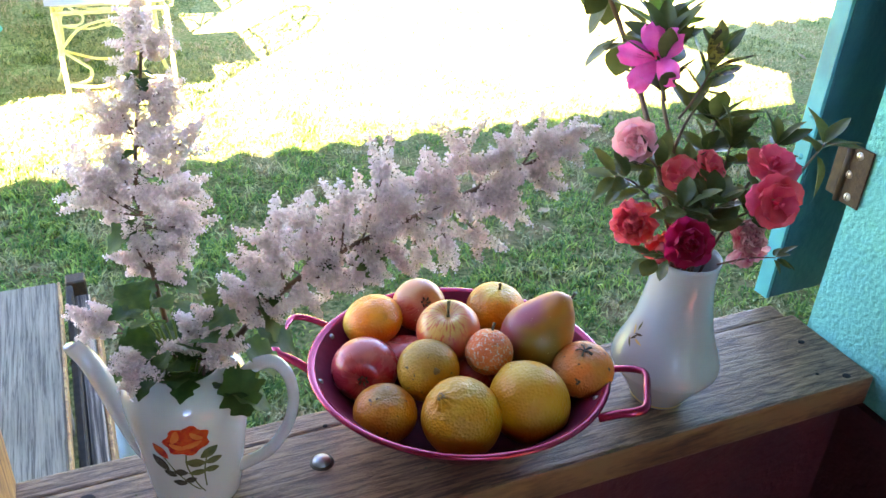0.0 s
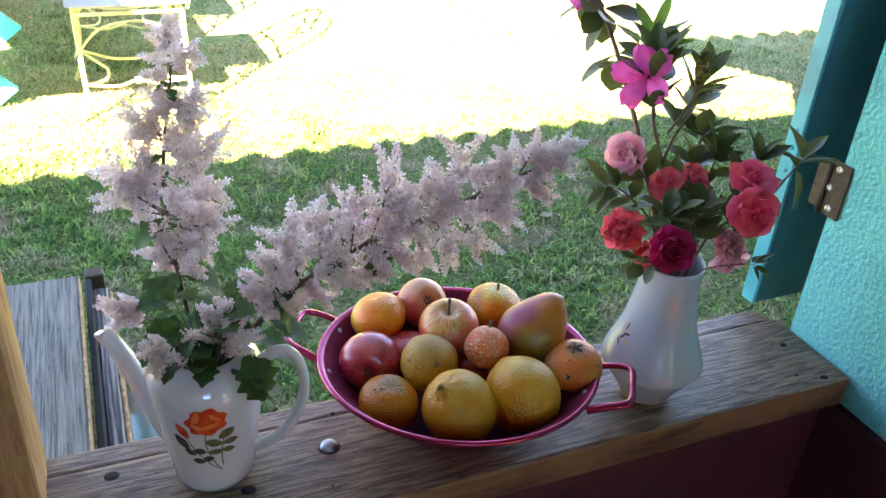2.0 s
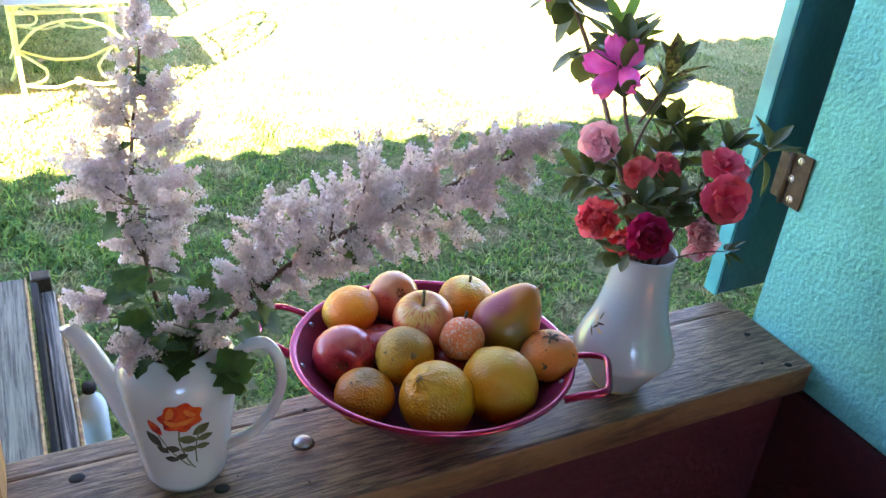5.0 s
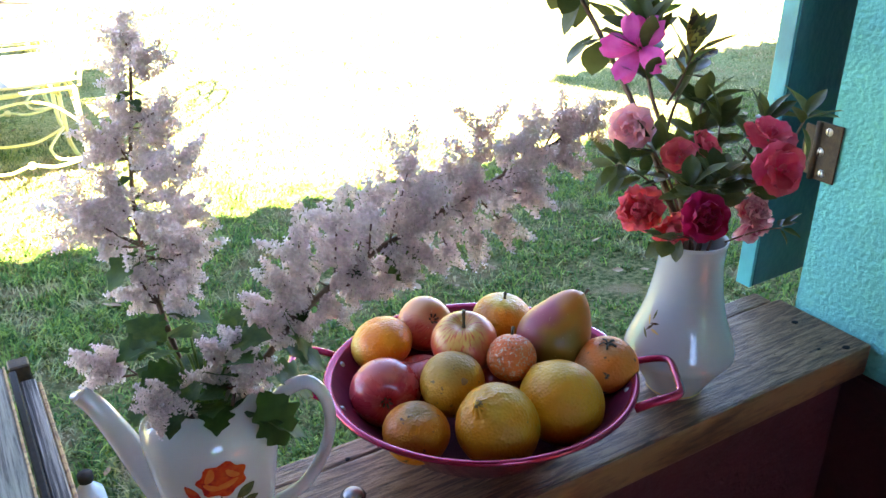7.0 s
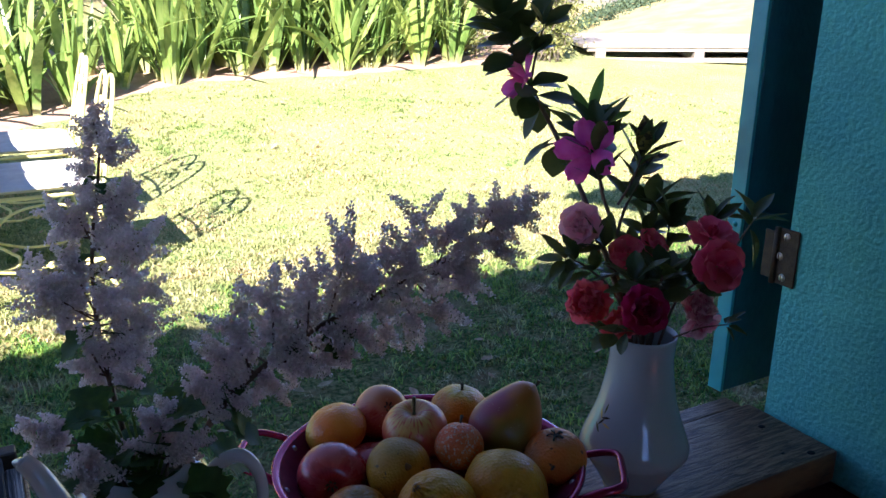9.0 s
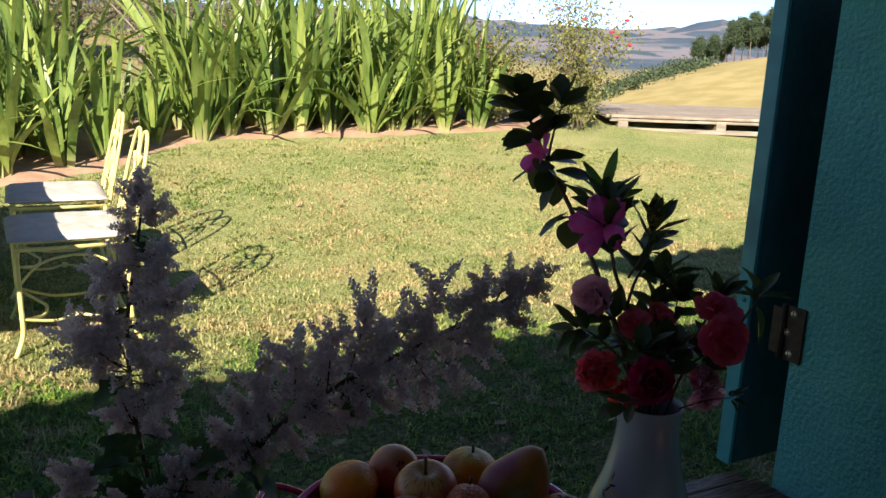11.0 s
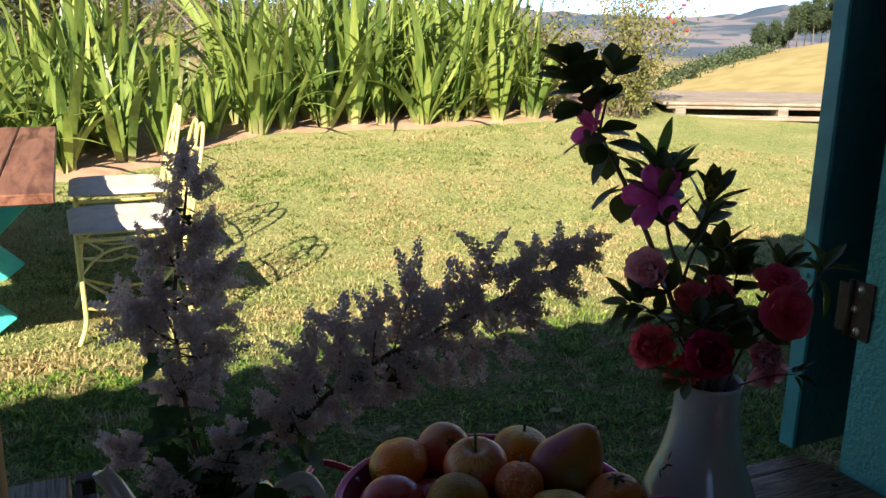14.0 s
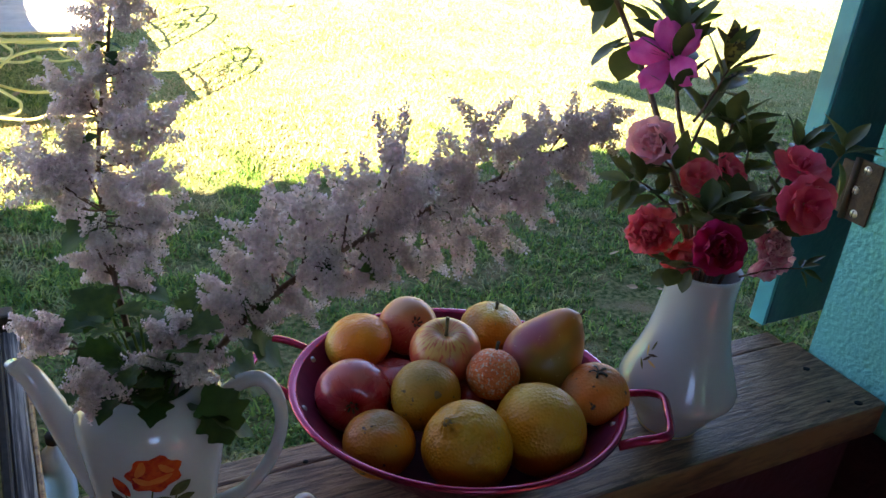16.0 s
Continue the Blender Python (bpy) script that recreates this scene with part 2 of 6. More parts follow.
M["far_leaf"] = mat("far_tree_foliage", (0.030, 0.055, 0.022), (0.055, 0.085, 0.035), 0.6, 0.8, 0.0, jitter=0.3, island=True)
M["olive"] = mat("olive_foliage", (0.10, 0.105, 0.04), (0.19, 0.175, 0.08), 3, 0.7, 0.0, trans=0.25, jitter=0.3, island=True)
M["bottle"] = mat("pale_blue_plastic", (0.62, 0.78, 0.88), (0.75, 0.86, 0.92), 20, 0.25, 0.0, coat=0.3)

# ---- mesh helpers ----
def mesh_from(name, verts, faces, smooth=True):
    me = bpy.data.meshes.new(name)
    me.from_pydata([tuple(v) for v in verts], [], faces)
    if smooth:
        me.polygons.foreach_set("use_smooth", [True] * len(me.polygons))
    me.update()
    return me

def part(name, me, material, parent=None, label="", m=None):
    """Links a mesh (or bmesh) as one object, under a thing or a part."""
    if isinstance(me, bmesh.types.BMesh):
        bm, me = me, bpy.data.meshes.new(name)
        bm.to_mesh(me)
        bm.free()
    if material and not me.materials:
        me.materials.append(material)
    ob = new(name, me)
    if parent:
        ob.parent = parent
    if m is not None:
        ob.matrix_basis = m
    if label:
        ob["label"] = label
    return ob

def thing(name, m, label, category, group="", kind=""):
    ob = new(name)
    ob.empty_display_size = 0.02
    ob.matrix_basis = m
    return tagged(ob, label, category, group, kind)

def box(x0, x1, y0, y1, z0, z1, bevel=0.0, seg=1):
    bm = bmesh.new()
    bmesh.ops.create_cube(bm, size=1, matrix=Matrix.Translation(((x0 + x1) / 2, (y0 + y1) / 2, (z0 + z1) / 2)) @ Matrix.Diagonal((x1 - x0, y1 - y0, z1 - z0, 1)))
    if bevel:
        bmesh.ops.bevel(bm, geom=bm.edges[:], offset=bevel, segments=seg, affect="EDGES", profile=0.6)
    return bm

def lathe(name, profile, n=48, sx=1.0, sy=1.0, wob=None):
    verts, faces = [], []
    for r, z in profile:
        for k in range(n):
            a = 2 * math.pi * k / n
            w = wob(a, z) if wob else 1.0
            verts.append((r * w * sx * math.cos(a), r * w * sy * math.sin(a), z))
    for i in range(len(profile) - 1):
        for k in range(n):
            faces.append((i * n + k, i * n + (k + 1) % n, (i + 1) * n + (k + 1) % n, (i + 1) * n + k))
    return mesh_from(name, verts, faces)

def smooth_path(points, per=6):
    pts = [Vector(p) for p in points]
    out = []
    for i in range(len(pts) - 1):
        p0, p1, p2, p3 = pts[max(i - 1, 0)], pts[i], pts[i + 1], pts[min(i + 2, len(pts) - 1)]
        for k in range(per):
            t = k / per
            out.append(0.5 * ((2 * p1) + (p2 - p0) * t + (2 * p0 - 5 * p1 + 4 * p2 - p3) * t * t + (3 * p1 - p0 - 3 * p2 + p3) * t ** 3))
    out.append(pts[-1])
    return out

def tube(name, points, radius, n=8, per=6, caps=True, flat=1.0, up=None):
    """A tube along a smooth path; radius is a number or a function of 0..1."""
    path = smooth_path(points, per) if per > 1 else [Vector(p) for p in points]
    verts, faces = [], []
    d = (path[1] - path[0]).normalized()
    side = d.orthogonal().normalized() if up is None else d.cross(Vector(up)).normalized()
    for i, p in enumerate(path):
        d = (path[min(i + 1, len(path) - 1)] - path[max(i - 1, 0)]).normalized()
        side = (side - d * side.dot(d)).normalized()
        other = d.cross(side)
        r = radius(i / (len(path) - 1)) if callable(radius) else radius
        for k in range(n):
            a = 2 * math.pi * k / n
            verts.append(p + side * (r * math.cos(a)) + other * (r * flat * math.sin(a)))
    for i in range(len(path) - 1):
        for k in range(n):
            faces.append((i * n + k, i * n + (k + 1) % n, (i + 1) * n + (k + 1) % n, (i + 1) * n + k))
    if caps:
        faces.append(tuple(range(n - 1, -1, -1)))
        faces.append(tuple((len(path) - 1) * n + k for k in range(n)))
    return mesh_from(name, verts, faces)

def merge(name, meshes):
    """Several (mesh, matrix) joined into one mesh."""
    verts, faces, k = [], [], 0
    for me, m in meshes:
        verts += [m @ v.co for v in me.vertices]
        faces += [tuple(i + k for i in p.vertices) for p in me.polygons]
        k = len(verts)
    return mesh_from(name, verts, faces)

def aim(place, direction, roll=0.0, s=1.0):
    """A pose with local +z along a direction."""
    q = Vector(direction).normalized().to_track_quat("Z", "Y")
    return Matrix.Translation(place) @ q.to_matrix().to_4x4() @ Matrix.Rotation(roll, 4, "Z") @ Matrix.Diagonal((s, s, s, 1))

# ---- ground ----
def rise(x, y):
    """Height of the land: level by the house, rising over the lawn, a valley and hills beyond."""
    az = math.degrees(math.atan2(x + 0.2, y + 0.6))
    r = math.hypot(x + 0.2, y + 0.6)
    z = 0.13 * max(0.0, min(y, 7.6) - 3.6)
    if r > 11 and y > 0:
        side = max(0.0, min(1.0, (az - 24) / 12))                  # valley opens on the +x side
        z += (1 - side) * 0.012 * min(r - 11, 60) - side * 7.0 * (1 - math.exp(-(r - 11) / 22))
        hill = math.exp(-((r - 120) / 45) ** 2) * max(0.0, min(1.0, (az - 33.5) / 22)) ** 0.75
        z += hill * 11.0
        far = max(0.0, min(1.0, (r - 700) / 1300))
        ridge = 1 - abs(noise.noise(Vector((x / 620, y / 620, 0.3)))) * 1.9
        fold = 1 - abs(noise.noise(Vector((x / 230, y / 230, 1.3)))) * 1.8
        z += far * (6 + 62 * max(0.0, ridge) ** 1.5 + 30 * max(0.0, fold))
        z += min(1, r / 200) * 0.8 * noise.noise(Vector((x / 15, y / 15, 0)))
    elif y > 1:
        z += 0.006 * noise.noise(Vector((x * 1.3, y * 1.3, 0)))
    return z

def ground_material():
    m = bpy.data.materials.new("lawn_and_hazed_hills")
    m.use_nodes = True
    nt, L = m.node_tree, m.node_tree.links.new
    b = nt.nodes["Principled BSDF"]
    tc = nt.nodes.new("ShaderNodeTexCoord")
    def tex(sc, d=6):
        n = nt.nodes.new("ShaderNodeTexNoise")
        n.inputs["Scale"].default_value, n.inputs["Detail"].default_value = sc, d
        L(tc.outputs["Object"], n.inputs["Vector"])
        return n.outputs["Fac"]
    def mr(f, a, bb):
        n = nt.nodes.new("ShaderNodeMapRange")
        n.inputs["From Min"].default_value, n.inputs["From Max"].default_value = a, bb
        L(f, n.inputs["Value"])
        return n.outputs["Result"]
    def mix(f, a, bb):
        n = nt.nodes.new("ShaderNodeMix")
        n.data_type = "RGBA"
        L(f, n.inputs["Factor"])
        for s, v in ((n.inputs[6], a), (n.inputs[7], bb)):
            if isinstance(v, tuple):
                s.default_value = (*v, 1)
            else:
                L(v, s)
        return n.outputs[2]
    lawn = mix(mr(tex(70), 0.38, 0.62), (0.11, 0.19, 0.045), (0.42, 0.42, 0.17))
    lawn = mix(mr(tex(2.2, 8), 0.40, 0.80), lawn, mix(mr(tex(90), 0.4, 0.6), (0.30, 0.30, 0.11), (0.54, 0.48, 0.24)))
    dry = mix(mr(tex(0.35), 0.4, 0.6), (0.34, 0.28, 0.115), (0.42, 0.345, 0.155))
    # distant hills have the blue of haze mixed into their base colour
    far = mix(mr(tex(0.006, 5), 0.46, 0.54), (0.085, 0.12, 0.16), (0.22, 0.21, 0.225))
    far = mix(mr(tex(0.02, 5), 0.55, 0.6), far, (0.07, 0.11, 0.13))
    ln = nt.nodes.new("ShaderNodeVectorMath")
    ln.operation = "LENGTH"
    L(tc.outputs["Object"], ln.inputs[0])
    sp = nt.nodes.new("ShaderNodeSeparateXYZ")
    L(tc.outputs["Object"], sp.inputs[0])
    fresh = mix(mr(tex(60), 0.38, 0.62), (0.045, 0.075, 0.018), (0.22, 0.21, 0.085))
    fresh = mix(mr(tex(7, 6), 0.54, 0.68), fresh, (0.25, 0.185, 0.095))
    lawn = mix(mr(sp.outputs["Y"], 1.9, 3.0), fresh, lawn)
    col = mix(mr(ln.outputs["Value"], 9, 22), lawn, dry)
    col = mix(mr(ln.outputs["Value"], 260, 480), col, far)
    L(col, b.inputs["Base Color"])
    b.inputs["Roughness"].default_value = 0.95
    b.inputs["Specular IOR Level"].default_value = 0.1
    bp = nt.nodes.new("ShaderNodeBump")
    bp.inputs["Strength"].default_value, bp.inputs["Distance"].default_value = 0.9, 0.02
    L(tex(130), bp.inputs["Height"])
    L(bp.outputs["Normal"], b.inputs["Normal"])
    return m

def build_ground():
    radii = [0.0] + [0.35 * 1.055 ** k for k in range(170)]
    n = 240
    verts, faces = [(0, 0, 0)], []
    for r in radii[1:]:
        for k in range(n):
            a = 2 * math.pi * k / n
            x, y = r * math.sin(a) - 0.2, r * math.cos(a) - 0.6
            verts.append((x, y, rise(x, y)))
    faces += [(0, 1 + (k + 1) % n, 1 + k) for k in range(n)]
    for i in range(len(radii) - 2):
        for k in range(n):
            a, b = 1 + i * n, 1 + (i + 1) * n
            faces.append((a + k, a + (k + 1) % n, b + (k + 1) % n, b + k))
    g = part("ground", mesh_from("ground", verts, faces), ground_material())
    return tagged(g, "short green and straw-coloured lawn running out to dry hills", "ground", kind="structure")
build_ground()

# ---- house ----
SILL = 0.57
WALL_X, EDGE_Y = 0.725, 0.130

def structure(name, me, material, label, category):
    return tagged(part(name, me, material), label, category, kind="structure")

structure("floor", box(-2.6, 2.4, -3.4, 0.02, -0.12, 0.012), M["floor"], "dark red cement floor of the porch", "floor")
structure("wall_front", box(-0.5, WALL_X + 0.35, 0.028, 0.125, -0.1, SILL - 0.047), M["maroon"], "maroon painted wall under the wooden sill", "wall")
structure("wall_front_left", box(-2.6, -0.435, 0.0, 0.125, -0.1, 1.545), M["teal_wall"], "turquoise plastered wall beside the opening", "wall")
def sloped(x0, x1, y0, y1, z0, top=1.48):
    """A wall along y whose top follows the underside of the roof."""
    bm = box(x0, x1, y0, y1, z0, 2.0)
    for v in bm.verts:
        if v.co.z > 1.5:
            v.co.z = top + 0.53 * (0.2 - v.co.y)
    bmesh.ops.bevel(bm, geom=bm.edges[:], offset=0.008, segments=2, affect="EDGES")
    return bm
structure("wall_side", sloped(WALL_X, WALL_X + 0.17, -3.4, EDGE_Y, SILL - 0.055), M["teal_wall"], "rough turquoise plastered side wall", "wall")
structure("wainscot", box(WALL_X - 0.004, WALL_X + 0.166, -3.4, 0.027, -0.1, SILL - 0.056), M["maroon"], "maroon lower part of the side wall", "wall")
structure("wall_outer_right", box(WALL_X + 0.171, 4.2, -0.05, EDGE_Y - 0.03, -0.1, 1.30), M["teal_wall"], "turquoise outer wall of the house", "wall")
structure("wall_back", box(-2.6, -1.10, -3.5, -3.4, -0.1, 3.4), M["room"], "pale plastered back wall", "wall")
structure("wall_back_right", box(-0.20, 0.9, -3.5, -3.4, -0.1, 3.4), M["room"], "pale plastered wall beside the back window", "wall")
structure("wall_back_top", box(-1.10, -0.20, -3.5, -3.4, 2.15, 3.4), M["room"], "pale plastered wall over the back window", "wall")
structure("wall_back_low", box(-1.10, -0.20, -3.5, -3.4, -0.1, 1.0), M["room"], "pale plastered wall under the back window", "wall")
structure("wall_left", sloped(-2.7, -2.601, -3.5, 0.125, -0.1), M["room"], "pale plastered side wall of the porch", "wall")

EAVE_Y, EAVE_Z, PITCH = 0.20, 1.56, 0.53
def roof_mesh():
    xs = np.arange(-4.0, WALL_X - 0.04, 0.02)
    ys = [0, 0.4, 1.2, 2.4, 4.2]
    verts, faces = [], []
    for z_off in (0.0, -0.03):
        for d in ys:
            for x in xs:
                ph = (x / 0.17) % 1.0
                verts.append((x, EAVE_Y - d + 0.045 * abs(math.sin(math.pi * ph)) * (d == 0), EAVE_Z + PITCH * d + 0.05 * abs(math.sin(math.pi * ph)) + z_off))
    n = len(xs)
    for s in range(2):
        o = s * n * len(ys)
        for i in range(len(ys) - 1):
            for k in range(n - 1):
                faces.append((o + i * n + k, o + i * n + k + 1, o + (i + 1) * n + k + 1, o + (i + 1) * n + k))
    o = n * len(ys)
    faces += [(k, k + 1, o + k + 1, o + k) for k in range(n - 1)]
    return mesh_from("roof", verts, faces)
structure("roof", roof_mesh(), M["roof"], "clay tiled roof with a scalloped eave", "roof")
structure("ceiling", mesh_from("ceiling", [(-2.6, 0.14, 1.55), (0.9, 0.14, 1.55), (0.9, -3.4, 3.42), (-2.6, -3.4, 3.42)], [(0, 1, 2, 3)]), M["ceiling"], "dark timber boards under the roof", "ceiling")
# the next wing stands higher: its gable wall and its sloping roof shade the lawn further out
def wing_roof():
    xs = np.arange(0.67, 6.0, 0.02)
    ys = [0.65, 0.2, -0.6, -1.8, -3.4]
    verts, faces, n = [], [], 0
    for z_off in (0.03, 0.0):
        for y in ys:
            for x in xs:
                wave = abs(math.sin(math.pi * x / 0.17))
                verts.append((x, y + 0.04 * wave * (y > 0.6), 1.97 + 0.30 * (0.65 - y) + 0.045 * wave + z_off))
    n = len(xs)
    o = n * len(ys)
    for q in (0, o):
        for i in range(len(ys) - 1):
            for k in range(n - 1):
                faces.append((q + i * n + k, q + i * n + k + 1, q + (i + 1) * n + k + 1, q + (i + 1) * n + k))
    faces += [(k, k + 1, o + k + 1, o + k) for k in range(n - 1)]
    return mesh_from("roof_wing", verts, faces)
structure("roof_wing", wing_roof(), M["roof"], "clay tiled roof of the higher wing", "roof")
def wing_gable():
    bm = box(0.672, 0.70, -3.4, -0.45, 1.60, 2.2)
    for v in bm.verts:
        v.co.z = (1.965 + 0.30 * (0.65 - v.co.y)) if v.co.z > 2 else 1.60 + 0.53 * (0.2 - v.co.y)
    return bm
structure("wall_wing", wing_gable(), M["teal_wall"], "turquoise gable wall above the porch roof", "wall")

# sill: front board, narrow back board, bolt and knot holes
def board(x0, x1, y0, y1, z0, z1, bev=0.004):
    bm = box(x0, x1, y0, y1, z0, z1, bev, 2)
    return bm

sill = thing("window_sill", pose(0, 0, 0), "weathered grey timber sill with a brown sawn front edge", "window sill", kind="structure")
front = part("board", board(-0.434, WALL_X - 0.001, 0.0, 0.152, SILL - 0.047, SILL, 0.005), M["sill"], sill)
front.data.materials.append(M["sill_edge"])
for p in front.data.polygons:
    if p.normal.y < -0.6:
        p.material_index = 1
part("board", board(-0.434, WALL_X - 0.012, 0.1545, 0.186, SILL - 0.05, SILL - 0.003, 0.004), M["sill"], sill)

def hole(x, y, r):
    return lathe("hole", [(0.0, 0.0012), (r * 0.7, 0.0011), (r, 0.0006), (r * 1.15, -0.001)], 18, 1.25, 1.0)
for hx, hy, hr in ((-0.240, 0.132, 0.0065), (-0.102, 0.063, 0.0065), (0.684, 0.093, 0.004), (0.687, 0.014, 0.0045), (0.652, 0.03, 0.002), (0.07, 0.128, 0.002), (0.02, 0.155, 0.002)):
    part("knot_hole", hole(hx, hy, hr), M["black"], sill, "dark knot hole", pose(hx, hy, SILL))
bolt = thing("bolt", pose(0, 0.1, SILL), "domed steel bolt head sunk in the sill", "bolt")
part("washer", lathe("washer", [(0.0, 0.0018), (0.0125, 0.0018), (0.0135, 0.0)], 28), M["hinge"], bolt)
part("head", lathe("head", [(0.0, 0.0075), (0.004, 0.0072), (0.0075, 0.0058), (0.0098, 0.0035), (0.0105, 0.0016)], 28), M["steel"], bolt)

post = thing("wooden_post", pose(0, 0, 0), "raw yellowish pine post standing on the sill", "post", kind="structure")
part("timber", box(-0.425, -0.307, 0.082, 0.190, SILL - 0.06, 1.56, 0.006, 2), M["post"], post)

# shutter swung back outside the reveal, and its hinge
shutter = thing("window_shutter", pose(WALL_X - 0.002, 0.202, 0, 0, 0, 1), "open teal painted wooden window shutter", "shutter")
# panel takes the shade-darkened teal, the edge strip keeps the plain one
part("panel", box(0.0025, 0.62, 0.0, 0.026, SILL - 0.005, 1.48, 0.002), M["teal_shaded"], shutter)
part("edge_strip", box(-0.004, 0.0022, 0.0, 0.026, SILL - 0.005, 1.48, 0.001), M["teal_wood"], shutter, "teal painted edge without the panel's added shade")
for z in (0.855, 0.83, 0.795):
    part("bolt", lathe("bolt", [(0, 0.003), (0.003, 0.0026), (0.0045, 0.0)], 12), M["teal_wood"], shutter, "", pose(-0.0042, 0.011, z, 0, -90, 0))
hinge = thing("hinge", pose(WALL_X, 0.118, 0.804), "dark brown steel hinge with three slotted brass screws", "hinge")
part("leaf", box(-0.004, -0.0006, -0.013, 0.020, -0.040, 0.040, 0.001), M["hinge"], hinge)
part("leaf", box(-0.0075, -0.0045, 0.022, 0.040, -0.034, 0.034, 0.001), M["hinge"], hinge)
part("knuckle", tube("knuckle", [(-0.005, 0.021, -0.04), (-0.005, 0.021, 0.04)], 0.0045, 12, 1), M["hinge"], hinge)
for dy, dz in ((0.006, 0.029), (0.014, 0.0), (0.006, -0.029)):
    s = part("screw", lathe("screw", [(0, 0.0022), (0.003, 0.002), (0.0052, 0.0006), (0.0055, 0)], 16), M["brass"], hinge, "slotted brass screw", pose(-0.0042, dy, dz, 0, -90, 0))
    part("slot", box(-0.0045, 0.0045, -0.0006, 0.0006, 0.0, 0.0026), M["hinge"], s)

# ---- bowl of fruit ----
BX, BY, BANG = 0.168, 0.117, radians(-25)
bowl = thing("fruit_bowl", pose(BX, BY, SILL, 0, 0, -25), "crimson metallic two-handled oval metal bowl on the sill", "bowl")
outer = [(0.0, 0.001), (0.078, 0.001), (0.088, 0.004), (0.100, 0.014), (0.128, 0.044), (0.150, 0.068), (0.158, 0.076)]
rim = [(0.163, 0.0775), (0.1665, 0.0795), (0.1675, 0.0825), (0.1655, 0.0848), (0.162, 0.0845), (0.1585, 0.082)]
inner = [(0.150, 0.073), (0.126, 0.047), (0.098, 0.017), (0.086, 0.008), (0.0, 0.006)]
part("body", lathe("body", outer + rim[:1], 72, 1.03, 0.92), M["bowl"], bowl)
part("rim", lathe("rim", rim, 72, 1.03, 0.92), M["bowl"], bowl, "rolled shiny rim")
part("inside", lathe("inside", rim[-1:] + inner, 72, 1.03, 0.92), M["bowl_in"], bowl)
hr = Matrix.Rotation(radians(-9), 3, "Z")
for s in (1, -1):
    x0 = s * 0.164
    pts = [(x0 * 0.985, -0.042, 0.070), (x0 + s * 0.017, -0.040, 0.078), (x0 + s * 0.036, -0.037, 0.083), (x0 + s * 0.046, -0.028, 0.085), (x0 + s * 0.047, 0.0, 0.086),
           (x0 + s * 0.046, 0.028, 0.085), (x0 + s * 0.036, 0.037, 0.083), (x0 + s * 0.017, 0.040, 0.078), (x0 * 0.985, 0.042, 0.070)]
    part("handle", tube("handle", [hr @ Vector(p) for p in pts], 0.0050, 10, 6, True, 0.8), M["bowl"], bowl)
    for e in (-1, 1):
        part("rivet", lathe("rivet", [(0, 0.003), (0.003, 0.0025), (0.0045, 0)], 12), M["steel"], bowl, "", pose(x0 * 0.93, e * 0.042, 0.076, 0, -45 * s, 0))

M["stalk"] = mat("dark_fruit_stalk", (0.06, 0.04, 0.02), (0.10, 0.08, 0.03), 90, 0.7, 0.4, 200)
M["navel"] = mat("brown_fruit_scar", (0.22, 0.13, 0.05), (0.28, 0.17, 0.07), 90, 0.8, 0.4, 200)

def fruit_mesh(R, kind, seed, up):
    n, rings = 40, 28
    prof = []
    for i in range(rings + 1):
        th = math.pi * i / rings
        s, c = math.sin(th), math.cos(th)
        if kind == "apple":
            r = s * (1.0 + 0.06 * c)
            z = 0.93 * c - 0.30 * math.exp(-(s / 0.30) ** 2) * (1 if c > 0 else -0.55)
        elif kind == "mandarin":
            r = s * 1.0
            z = 0.83 * c - 0.08 * math.exp(-(s / 0.25) ** 2) * (1 if c > 0 else -1)
        elif kind == "lemon":
            r = s * (1.0 - 0.03 * c)
            z = 1.06 * c + (0.15 * math.exp(-(s / 0.17) ** 2) - 0.05 * math.exp(-((s - 0.30) / 0.12) ** 2) if c > 0 else -0.05 * math.exp(-(s / 0.2) ** 2))
        elif kind == "mango":
            r = s * (1.0 - 0.10 * c - 0.05 * c * c)
            z = 1.24 * c + (0.05 * math.exp(-(s / 0.16) ** 2) if c > 0 else 0.0)
        else:
            r, z = s, 0.96 * c - 0.05 * math.exp(-(s / 0.2) ** 2) * (1 if c > 0 else -1)
        prof.append((max(r, 0.0001) * R, z * R))
    verts, faces = [], []
    for i, (r, z) in enumerate(prof):
        for k in range(n):
            a = 2 * math.pi * k / n
            v = Vector((r * math.cos(a), r * math.sin(a), z))
            w = 1 + 0.035 * noise.noise(v * (0.9 / R) + Vector((seed * 7.1, 0, 0)))
            if kind == "mandarin" or kind == "lemon":
                w += 0.012 * math.cos(9 * a) * abs(z / R) ** 2
            if kind == "mango":                                     # the beak sits towards the upper side
                v = v + Vector((up.x, up.y, 0)) * (0.60 * R * max(0.0, z / (1.24 * R)) ** 2)
            verts.append(v * w)
    for i in range(rings):
        for k in range(n):
            faces.append((i * n + k, (i + 1) * n + k, (i + 1) * n + (k + 1) % n, i * n + (k + 1) % n))
    return mesh_from(kind, verts, faces)

